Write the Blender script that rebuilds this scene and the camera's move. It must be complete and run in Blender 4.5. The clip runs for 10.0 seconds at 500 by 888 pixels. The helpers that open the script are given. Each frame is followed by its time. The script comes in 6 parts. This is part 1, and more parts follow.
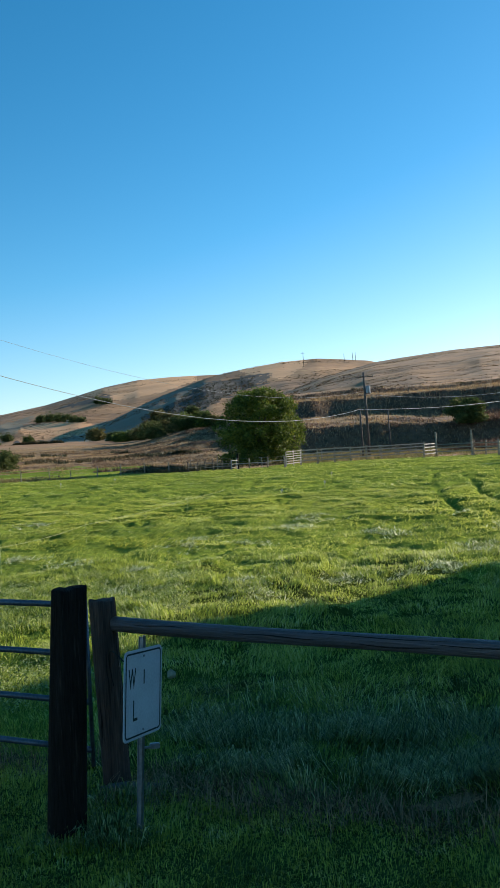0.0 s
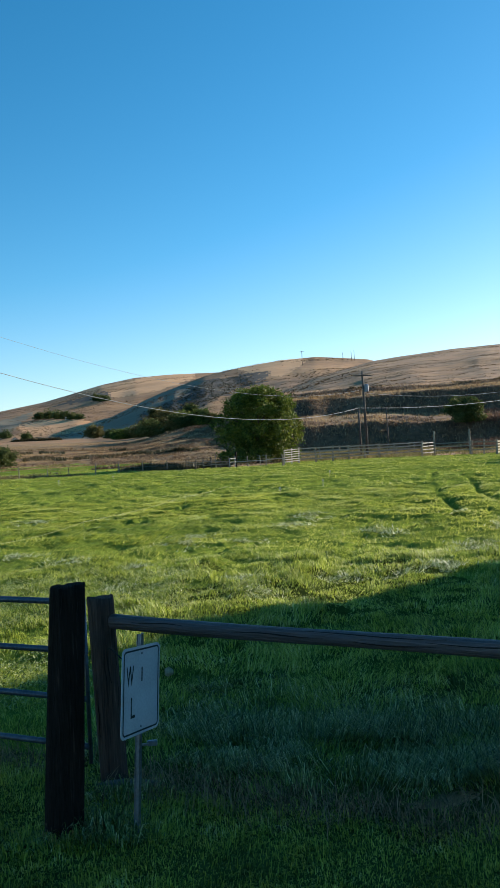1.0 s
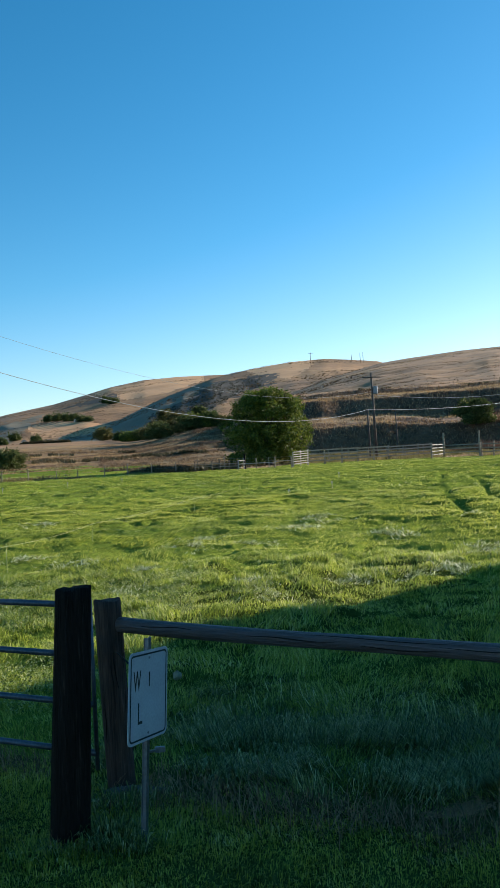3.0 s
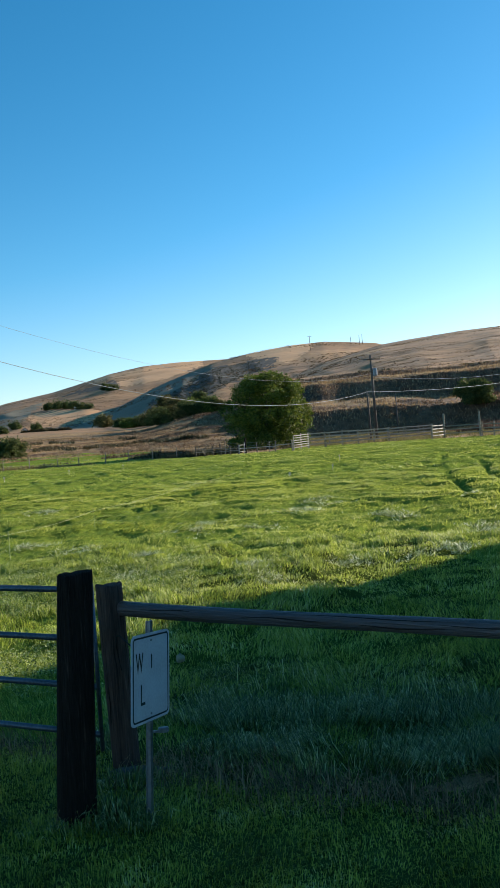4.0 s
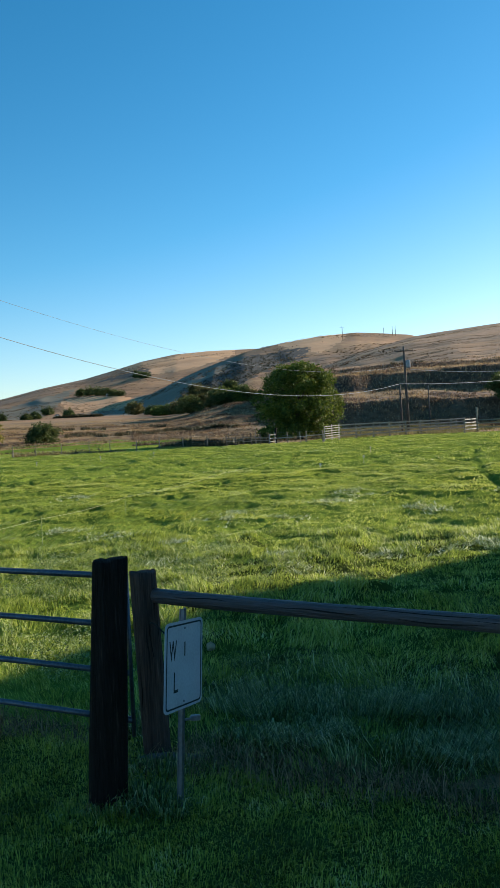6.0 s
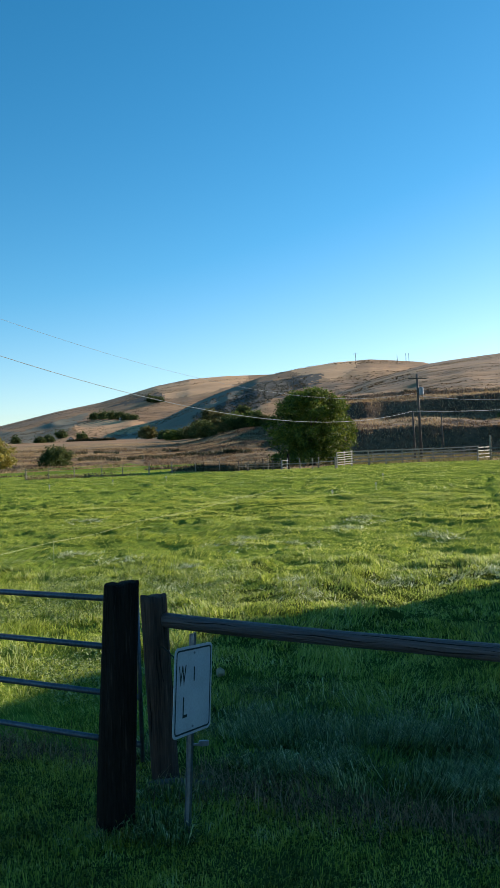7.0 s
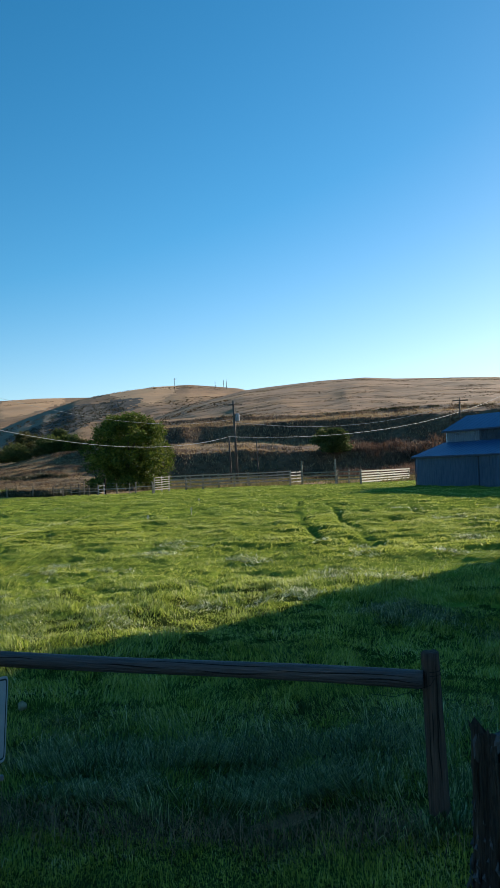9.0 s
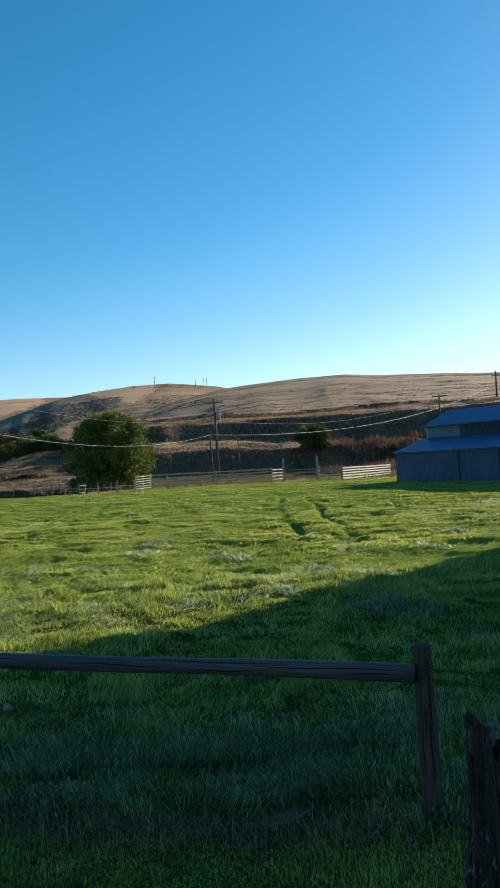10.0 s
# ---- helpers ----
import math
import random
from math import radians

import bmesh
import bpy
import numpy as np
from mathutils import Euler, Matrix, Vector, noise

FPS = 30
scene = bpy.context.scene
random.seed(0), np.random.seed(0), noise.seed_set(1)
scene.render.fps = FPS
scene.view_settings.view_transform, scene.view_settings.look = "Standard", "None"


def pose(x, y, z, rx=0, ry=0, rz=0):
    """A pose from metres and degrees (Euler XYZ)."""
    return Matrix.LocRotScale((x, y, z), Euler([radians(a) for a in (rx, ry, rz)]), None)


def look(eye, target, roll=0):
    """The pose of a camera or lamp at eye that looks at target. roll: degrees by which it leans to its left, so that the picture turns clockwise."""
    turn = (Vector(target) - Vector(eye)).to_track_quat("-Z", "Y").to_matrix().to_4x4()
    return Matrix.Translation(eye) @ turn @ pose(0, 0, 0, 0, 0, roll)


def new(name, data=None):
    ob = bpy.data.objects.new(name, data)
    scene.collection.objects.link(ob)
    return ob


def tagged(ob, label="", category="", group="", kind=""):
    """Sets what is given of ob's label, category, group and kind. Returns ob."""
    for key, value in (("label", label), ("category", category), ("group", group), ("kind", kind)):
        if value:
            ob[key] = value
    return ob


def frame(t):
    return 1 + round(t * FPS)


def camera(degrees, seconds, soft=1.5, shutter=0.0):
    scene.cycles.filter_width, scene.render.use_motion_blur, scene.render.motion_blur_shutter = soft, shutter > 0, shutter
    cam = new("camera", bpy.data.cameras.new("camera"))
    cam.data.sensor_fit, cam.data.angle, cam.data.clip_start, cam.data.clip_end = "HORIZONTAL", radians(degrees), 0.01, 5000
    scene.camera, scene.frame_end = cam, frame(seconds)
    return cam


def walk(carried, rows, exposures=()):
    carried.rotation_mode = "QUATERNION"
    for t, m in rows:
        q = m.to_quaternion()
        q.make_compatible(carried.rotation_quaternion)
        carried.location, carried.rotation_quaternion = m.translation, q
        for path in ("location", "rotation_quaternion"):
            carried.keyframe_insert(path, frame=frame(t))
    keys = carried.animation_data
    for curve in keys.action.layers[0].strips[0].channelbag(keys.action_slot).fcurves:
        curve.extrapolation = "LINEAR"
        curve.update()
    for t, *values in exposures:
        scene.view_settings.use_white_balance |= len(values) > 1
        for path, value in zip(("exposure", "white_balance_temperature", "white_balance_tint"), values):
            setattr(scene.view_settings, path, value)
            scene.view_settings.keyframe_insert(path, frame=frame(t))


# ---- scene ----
cam = camera(34.1, 10.0, soft=1.0)
PATH = [
    (0, (-0.004, 0.006, 2.004), (-0.004, 2.006, 2.011), -3.1),
    (0.5, (-0.003, 0.0, 2.004), (0.01, 2.0, 2.01), -3.1),
    (1, (-0.007, -0.001, 2.006), (-0.003, 1.999, 2.008), -2.8),
    (1.5, (-0.003, 0.004, 2.008), (0.0, 2.004, 2.011), -2.6),
    (2, (-0.004, 0.001, 2.005), (-0.008, 2.001, 2.012), -2.8),
    (2.2, (-0.019, 0.062, 1.994), (-0.04, 2.062, 2.002), -2.8),
    (3.3, (0.0, 0.096, 1.994), (-0.012, 2.096, 2.002), -3.0),
    (3.5, (0.011, 0.057, 1.993), (-0.001, 2.057, 1.987), -3.3),
    (4, (0.009, 0.058, 1.988), (-0.012, 2.058, 1.958), -3.9),
    (4.5, (0.015, 0.054, 1.992), (0.011, 2.053, 1.941), -4.0),
    (5, (0.011, 0.051, 1.989), (0.002, 2.05, 1.929), -4.0),
    (5.5, (0.009, 0.055, 1.991), (0.008, 2.053, 1.922), -3.6),
    (6, (-0.03, 0.083, 1.99), (-0.126, 2.08, 1.939), -2.8),
    (6.2, (-0.052, 0.121, 1.991), (-0.186, 2.117, 1.954), -2.2),
    (7.3, (-0.014, 0.0, 2.003), (-0.123, 1.997, 2.024), -2.1),
    (7.5, (-0.013, -0.01, 2.011), (-0.087, 1.988, 2.033), -1.7),
    (8, (-0.012, -0.027, 2.012), (-0.068, 1.972, 2.038), -1.4),
    (8.5, (0.087, -0.141, 2.034), (0.248, 1.852, 2.064), -1.7),
    (9, (0.089, -0.196, 2.047), (0.408, 1.777, 2.103), -2.1),
    (9.5, (0.055, -0.201, 2.05), (0.369, 1.774, 2.106), -2.7),
    (10, (0.062, -0.137, 2.03), (0.427, 1.829, 2.079), -2.8),
]
walk(cam, [(t, look(eye, target, roll)) for t, eye, target, roll in PATH],
     exposures=[(0, 0.95), (2, 0.95), (3.5, 0.95), (5, 1.02), (6, 0.92), (7.5, 0.92), (8.5, 0.8), (9, 0.7), (9.5, 0.7), (10, 0.75)])

# ---- light ----
SUN_AZ, SUN_EL = 53.5, 18.0          # degrees clockwise from +y, and above the horizon
SUN_DIR = Vector((math.sin(radians(SUN_AZ)) * math.cos(radians(SUN_EL)),
                  math.cos(radians(SUN_AZ)) * math.cos(radians(SUN_EL)), math.sin(radians(SUN_EL))))
world = bpy.data.worlds.new("sky")
scene.world = world
world.use_nodes = True
wn = world.node_tree.nodes
sky = wn.new("ShaderNodeTexSky")
sky.sky_type, sky.sun_disc = "NISHITA", False
sky.sun_elevation, sky.sun_rotation = radians(SUN_EL), radians(SUN_AZ)
sky.altitude, sky.air_density, sky.dust_density, sky.ozone_density = 1200, 1.0, 0.4, 3.0
wn["Background"].inputs["Strength"].default_value = 0.096
hue = wn.new("ShaderNodeHueSaturation")
bright, paler, bluer = wn.new("ShaderNodeSeparateColor"), wn.new("ShaderNodeMapRange"), wn.new("ShaderNodeMapRange")
for ramp, low, high in ((paler, 1.29, 0.98), (bluer, 0.487, 0.4925)):
    ramp.inputs["From Min"].default_value, ramp.inputs["From Max"].default_value = 3.0, 6.5
    ramp.inputs["To Min"].default_value, ramp.inputs["To Max"].default_value = low, high
world.node_tree.links.new(sky.outputs[0], hue.inputs["Color"])
world.node_tree.links.new(sky.outputs[0], bright.inputs["Color"])
world.node_tree.links.new(bright.outputs["Green"], paler.inputs["Value"])
world.node_tree.links.new(bright.outputs["Green"], bluer.inputs["Value"])
world.node_tree.links.new(paler.outputs[0], hue.inputs["Saturation"])
world.node_tree.links.new(bluer.outputs[0], hue.inputs["Hue"])
world.node_tree.links.new(hue.outputs[0], wn["Background"].inputs["Color"])
lamp = bpy.data.lights.new("sun", "SUN")
lamp.energy, lamp.angle, lamp.color = 5.0, radians(0.5), (1.0, 0.885, 0.73)
sun = new("sun", lamp)
sun.matrix_world = look(SUN_DIR * 200, (0, 0, 0))


# ---- numbers ----
def vnoise(x, y, seed=0):
    """Smooth value noise in 0..1 for arrays."""
    x, y = np.asarray(x, float), np.asarray(y, float)
    xi, yi = np.floor(x).astype(np.int64), np.floor(y).astype(np.int64)
    fx, fy = x - xi, y - yi
    fx, fy = fx * fx * (3 - 2 * fx), fy * fy * (3 - 2 * fy)

    def h(a, b):
        n = (a * 374761393 + b * 668265263 + seed * 1274126177) & 0x7FFFFFFF
        n = ((n ^ (n >> 13)) * 1274126177) & 0x7FFFFFFF
        return ((n ^ (n >> 16)) & 0xFFFF) / 65535.0
    a = h(xi, yi) * (1 - fx) + h(xi + 1, yi) * fx
    b = h(xi, yi + 1) * (1 - fx) + h(xi + 1, yi + 1) * fx
    return a * (1 - fy) + b * fy


def fbm(x, y, octaves=4, seed=0):
    total, amp, norm = 0.0, 1.0, 0.0
    for k in range(octaves):
        total = total + amp * vnoise(x * 2 ** k, y * 2 ** k, seed + k)
        norm, amp = norm + amp, amp * 0.5
    return total / norm


def sstep(a, b, v):
    t = np.clip((v - a) / (b - a), 0, 1)
    return t * t * (3 - 2 * t)


# ---- materials ----
def nodes_of(name):
    m = bpy.data.materials.new(name)
    m.use_nodes = True
    return m, m.node_tree.nodes, m.node_tree.links, m.node_tree.nodes["Principled BSDF"]


def mat(name, c1, c2, scale=3.0, fine=30.0, rough=0.8, bump=0.3, metal=0.0, stretch=(1, 1, 1), spec=0.3, third=None, bdist=0.02, coords="Object"):
    """Two or three colours mixed by noise at two sizes, with bump."""
    m, n, l, p = nodes_of(name)
    tc, mp = n.new("ShaderNodeTexCoord"), n.new("ShaderNodeMapping")
    mp.inputs["Scale"].default_value = stretch
    l.new(tc.outputs[coords], mp.inputs["Vector"])
    big, small = n.new("ShaderNodeTexNoise"), n.new("ShaderNodeTexNoise")
    big.inputs["Scale"].default_value, small.inputs["Scale"].default_value = scale, fine
    big.inputs["Detail"].default_value, small.inputs["Detail"].default_value = 5, 6
    for t in (big, small):
        l.new(mp.outputs[0], t.inputs["Vector"])
    add = n.new("ShaderNodeMath")
    add.operation = "MULTIPLY_ADD"
    add.inputs[1].default_value = 0.5
    half = n.new("ShaderNodeMath")
    half.operation = "MULTIPLY"
    half.inputs[1].default_value = 0.5
    l.new(small.outputs[0], half.inputs[0])
    l.new(big.outputs[0], add.inputs[0])
    l.new(half.outputs[0], add.inputs[2])
    ramp = n.new("ShaderNodeValToRGB")
    e = ramp.color_ramp.elements
    e[0].position, e[0].color = 0.36, (*c1, 1)
    e[1].position, e[1].color = 0.62, (*c2, 1)
    if third:
        k = e.new(0.7)
        k.color = (*third, 1)
    l.new(add.outputs[0], ramp.inputs[0])
    l.new(ramp.outputs[0], p.inputs["Base Color"])
    b = n.new("ShaderNodeBump")
    b.inputs["Strength"].default_value, b.inputs["Distance"].default_value = bump, bdist
    l.new(small.outputs[0], b.inputs["Height"])
    l.new(b.outputs[0], p.inputs["Normal"])
    p.inputs["Roughness"].default_value, p.inputs["Metallic"].default_value = rough, metal
    p.inputs["Specular IOR Level"].default_value = spec
    return m


def leaf_mat(name, colours, patch=0.5, translucent=0.4, rough=0.5, patch_scale=0.12, spec=0.4):
    """Leaves and blades: the colour varies from piece to piece and in patches; light passes through."""
    m, n, l, p = nodes_of(name)
    geo = n.new("ShaderNodeNewGeometry")
    noise_t = n.new("ShaderNodeTexNoise")
    noise_t.inputs["Scale"].default_value, noise_t.inputs["Detail"].default_value = patch_scale, 4
    l.new(geo.outputs["Position"], noise_t.inputs["Vector"])
    mix = n.new("ShaderNodeMix")
    mix.data_type = "FLOAT"
    mix.inputs[0].default_value = patch
    wide = n.new("ShaderNodeMapRange")
    wide.inputs["From Min"].default_value, wide.inputs["From Max"].default_value = 0.3, 0.7
    l.new(noise_t.outputs[0], wide.inputs["Value"])
    l.new(geo.outputs["Random Per Island"], mix.inputs[2])
    l.new(wide.outputs[0], mix.inputs[3])
    ramp = n.new("ShaderNodeValToRGB")
    e = ramp.color_ramp.elements
    for k, (pos, c) in enumerate(colours):
        if k < 2:
            e[k].position, e[k].color = pos, (*c, 1)
        else:
            e.new(pos).color = (*c, 1)
    l.new(mix.outputs[0], ramp.inputs[0])
    l.new(ramp.outputs[0], p.inputs["Base Color"])
    p.inputs["Roughness"].default_value = rough
    p.inputs["Specular IOR Level"].default_value = spec
    tr = n.new("ShaderNodeBsdfTranslucent")
    l.new(ramp.outputs[0], tr.inputs["Color"])
    ms = n.new("ShaderNodeMixShader")
    ms.inputs[0].default_value = translucent
    l.new(p.outputs[0], ms.inputs[1])
    l.new(tr.outputs[0], ms.inputs[2])
    l.new(ms.outputs[0], n["Material Output"].inputs["Surface"])
    return m


M_PASTURE = mat("pasture_soil", (0.10, 0.145, 0.025), (0.2, 0.26, 0.042), 0.3, 5.0, 1.0, 0.7, third=(0.25, 0.28, 0.06), bdist=0.12, spec=0.0)
# verge soil and thatch, darkened to paint shade between the near blades
M_LAWNSOILSHADE = mat("shaded_lawn_soil", (0.03, 0.036, 0.01), (0.075, 0.088, 0.023), 1.2, 14.0, 0.95, 0.6, third=(0.13, 0.115, 0.05), bdist=0.04, spec=0.0)
M_THATCHSHADE = mat("shaded_thatch", (0.032, 0.043, 0.01), (0.075, 0.1, 0.02), 1.0, 9.0, 1.0, 0.7, third=(0.13, 0.14, 0.04), bdist=0.06, spec=0.0)
M_DRYFIELD = mat("dry_field", (0.09, 0.06, 0.028), (0.29, 0.18, 0.082), 0.06, 0.7, 0.95, 0.6, third=(0.45, 0.3, 0.145), stretch=(0.5, 1.6, 1), bdist=0.3)
M_HILL = mat("hill_grass", (0.15, 0.08, 0.037), (0.37, 0.207, 0.092), 0.006, 0.13, 0.95, 0.6, third=(0.55, 0.35, 0.155), stretch=(0.6, 1.6, 3), bdist=1.2)
M_STUBBLE = mat("wheat_stubble", (0.46, 0.25, 0.115), (0.64, 0.37, 0.18), 0.006, 0.1, 0.95, 0.3, third=(0.68, 0.44, 0.21), stretch=(0.4, 1.8, 3), bdist=0.6)
M_HILLBROWN = mat("grazed_hill", (0.13, 0.08, 0.04), (0.36, 0.2, 0.105), 0.02, 0.3, 0.95, 0.5, third=(0.52, 0.32, 0.17), stretch=(0.6, 1.3, 3), bdist=0.8)
# sagebrush ground and grey slope: the hills' shade is mixed into both colours
M_SAGESHADE = mat("shaded_sagebrush_slope", (0.045, 0.042, 0.034), (0.095, 0.08, 0.058), 0.012, 0.2, 0.95, 1.0, third=(0.17, 0.125, 0.08), bdist=1.5)
M_SLOPESHADE = mat("shaded_grey_slope", (0.12, 0.108, 0.072), (0.18, 0.155, 0.1), 0.008, 0.12, 0.95, 0.4, third=(0.24, 0.2, 0.13), stretch=(0.5, 1.6, 3), bdist=0.8)
M_BANKDARK = mat("bank_brush", (0.06, 0.034, 0.02), (0.19, 0.108, 0.058), 0.15, 1.0, 0.95, 1.0, third=(0.3, 0.19, 0.11), bdist=0.5)
M_GRASS = leaf_mat("pasture_grass_blades", [(0.12, (0.06, 0.1, 0.02)), (0.42, (0.255, 0.33, 0.047)), (0.7, (0.465, 0.51, 0.095)), (0.95, (0.66, 0.66, 0.33))], 0.35, 0.45, 0.48, 0.9, 0.25)
M_GRASSFAR = leaf_mat("pasture_grass_far", [(0.12, (0.1, 0.15, 0.028)), (0.42, (0.365, 0.415, 0.065)), (0.68, (0.58, 0.58, 0.12)), (0.95, (0.68, 0.68, 0.34))], 0.5, 0.45, 0.55, 0.4, 0.2)
# laid blades, with their highlights painted in as the palest colour
M_LODGED = leaf_mat("laid_grass_blades", [(0.15, (0.06, 0.09, 0.02)), (0.5, (0.3, 0.37, 0.09)), (0.9, (0.84, 0.85, 0.58))], 0.15, 0.4, 0.45, 0.8, 0.3)
M_CLOVER = leaf_mat("clover_leaves", [(0.15, (0.05, 0.085, 0.015)), (0.5, (0.2, 0.28, 0.045)), (0.9, (0.6, 0.62, 0.28))], 0.2, 0.4, 0.4, 1.5, 0.4)
# dark to very pale blades: the pale end paints the sky's sheen
M_SHEEN = leaf_mat("painted_sheen_blades", [(0.1, (0.05, 0.075, 0.018)), (0.5, (0.145, 0.175, 0.037)), (0.76, (0.36, 0.38, 0.105)), (0.95, (0.8, 0.78, 0.44))], 0.15, 0.25, 0.36, 1.2, 0.26)
M_LAWN = leaf_mat("lawn_blades", [(0.1, (0.06, 0.08, 0.013)), (0.45, (0.295, 0.318, 0.042)), (0.75, (0.56, 0.56, 0.09)), (0.97, (0.66, 0.62, 0.36))], 0.45, 0.4, 0.45, 2.2, 0.22)
M_DRYGRASS = leaf_mat("dry_grass", [(0.1, (0.24, 0.14, 0.06)), (0.5, (0.42, 0.28, 0.14)), (0.9, (0.6, 0.45, 0.27))], 0.5, 0.3, 0.8, 0.06, 0.1)
M_DEAD = leaf_mat("dead_stalks", [(0.1, (0.08, 0.05, 0.03)), (0.5, (0.24, 0.15, 0.085)), (0.9, (0.42, 0.3, 0.18))], 0.3, 0.2, 0.8, 0.8, 0.1)
M_REDBRUSH = leaf_mat("red_brush_twigs", [(0.1, (0.08, 0.042, 0.028)), (0.5, (0.16, 0.095, 0.066)), (0.9, (0.33, 0.2, 0.135))], 0.5, 0.2, 0.8, 0.1, 0.1)
M_LEAF = leaf_mat("tree_leaves", [(0.1, (0.035, 0.058, 0.01)), (0.5, (0.09, 0.125, 0.018)), (0.9, (0.21, 0.23, 0.035))], 0.35, 0.28, 0.6, 0.4, 0.2)
M_LEAFDARK = leaf_mat("shrub_leaves", [(0.1, (0.032, 0.05, 0.015)), (0.5, (0.068, 0.092, 0.026)), (0.9, (0.14, 0.15, 0.045))], 0.4, 0.3, 0.65, 0.1, 0.15)
M_LEAFOLIVE = leaf_mat("olive_leaves", [(0.1, (0.05, 0.052, 0.018)), (0.5, (0.11, 0.1, 0.032)), (0.9, (0.22, 0.18, 0.06))], 0.4, 0.3, 0.65, 0.1, 0.15)
M_LEAFYELLOW = leaf_mat("autumn_leaves", [(0.1, (0.14, 0.13, 0.02)), (0.5, (0.26, 0.22, 0.03)), (0.9, (0.36, 0.29, 0.05))], 0.4, 0.35, 0.5, 0.3)
M_ROUGH = leaf_mat("rough_growth", [(0.1, (0.1, 0.1, 0.035)), (0.5, (0.2, 0.17, 0.07)), (0.9, (0.36, 0.26, 0.13))], 0.5, 0.3, 0.8, 0.15, 0.1)
M_SCRUB = leaf_mat("hill_scrub", [(0.1, (0.06, 0.038, 0.022)), (0.5, (0.14, 0.088, 0.048)), (0.9, (0.27, 0.175, 0.095))], 0.35, 0.2, 0.8, 0.02, 0.1)
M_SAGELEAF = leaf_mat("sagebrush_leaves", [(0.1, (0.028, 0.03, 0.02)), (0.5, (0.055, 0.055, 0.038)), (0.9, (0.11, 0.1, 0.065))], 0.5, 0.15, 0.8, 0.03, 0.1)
M_BANKWEED = leaf_mat("bank_weed_stalks", [(0.1, (0.08, 0.052, 0.036)), (0.5, (0.19, 0.125, 0.08)), (0.9, (0.42, 0.29, 0.175))], 0.45, 0.2, 0.8, 0.08, 0.1)
M_RUSTY = leaf_mat("rusty_weeds", [(0.1, (0.05, 0.045, 0.02)), (0.5, (0.13, 0.085, 0.04)), (0.9, (0.26, 0.15, 0.07))], 0.5, 0.25, 0.7, 0.2)
M_WEED = leaf_mat("ditch_weeds", [(0.1, (0.022, 0.026, 0.012)), (0.5, (0.06, 0.055, 0.024)), (0.9, (0.16, 0.1, 0.045))], 0.5, 0.25, 0.7, 0.25)
M_BARK = mat("bark", (0.05, 0.035, 0.025), (0.12, 0.09, 0.065), 4, 30, 0.9, 0.8, stretch=(1, 1, 0.2))
M_DARKPOST = mat("creosoted_wood", (0.006, 0.005, 0.004), (0.02, 0.0155, 0.013), 5, 40, 0.92, 1.0, stretch=(3, 3, 0.18), spec=0.1, third=(0.06, 0.043, 0.033))
M_GREYWOOD = mat("weathered_wood", (0.025, 0.017, 0.014), (0.095, 0.062, 0.05), 4, 34, 0.88, 1.0, stretch=(3, 3, 0.16), spec=0.2, third=(0.19, 0.13, 0.105))
M_POSTBROWN = mat("brown_post_wood", (0.04, 0.026, 0.021), (0.125, 0.082, 0.064), 4, 34, 0.85, 1.0, stretch=(3, 3, 0.16), third=(0.21, 0.145, 0.115))
M_RAILWOOD = mat("rail_wood", (0.03, 0.024, 0.026), (0.095, 0.075, 0.078), 4, 34, 0.55, 0.9, stretch=(0.16, 3, 3), spec=0.5, third=(0.19, 0.15, 0.145))
M_CRACK = mat("wood_crack", (0.008, 0.006, 0.005), (0.02, 0.015, 0.012), 6, 40, 0.95, 0.2)
M_STUMP = mat("old_split_wood", (0.012, 0.01, 0.009), (0.06, 0.045, 0.035), 6, 40, 0.9, 1.0, stretch=(3, 3, 0.2), third=(0.13, 0.1, 0.08))
M_FLAKE = mat("grey_bark_flake", (0.04, 0.04, 0.043), (0.1, 0.1, 0.105), 9, 50, 0.7, 0.5)
M_SPLINTER = mat("pale_split_wood", (0.16, 0.10, 0.05), (0.34, 0.24, 0.13), 8, 40, 0.8, 0.6, stretch=(3, 3, 0.3))
M_FENCEWOOD = mat("grey_fence_board", (0.16, 0.13, 0.1), (0.32, 0.265, 0.21), 3, 20, 0.85, 0.4, stretch=(0.3, 0.3, 3))
M_PALEBOARD = mat("pale_weathered_board", (0.26, 0.23, 0.19), (0.42, 0.38, 0.32), 3, 20, 0.8, 0.3, stretch=(0.3, 0.3, 3))
M_CREAM = mat("cream_board", (0.55, 0.48, 0.36), (0.74, 0.66, 0.52), 2, 18, 0.7, 0.2, stretch=(0.3, 0.3, 3))
M_POLE = mat("pole_wood", (0.06, 0.045, 0.04), (0.14, 0.11, 0.09), 3, 20, 0.85, 0.4, stretch=(2, 2, 0.1))
M_STEEL = mat("galvanised_steel", (0.14, 0.155, 0.18), (0.24, 0.26, 0.29), 8, 60, 0.42, 0.1, metal=0.75, spec=0.5)
M_GATEPAINT = mat("dull_gate_tube", (0.06, 0.072, 0.095), (0.12, 0.14, 0.17), 8, 60, 0.4, 0.1, metal=0.55, spec=0.5)
M_SIGNWHITE = mat("sign_white", (0.38, 0.4, 0.43), (0.49, 0.52, 0.55), 6, 80, 0.4, 0.05, spec=0.5)
M_BLACK = mat("black_ink", (0.012, 0.012, 0.012), (0.03, 0.03, 0.03), 10, 60, 0.5, 0.05)
M_WIRE = mat("wire_alloy", (0.3, 0.3, 0.3), (0.38, 0.38, 0.37), 1, 5, 0.4, 0.0, metal=0.3)
M_WIREDARK = mat("dark_wire", (0.01, 0.01, 0.01), (0.02, 0.02, 0.02), 1, 5, 0.8, 0.0, spec=0.05)
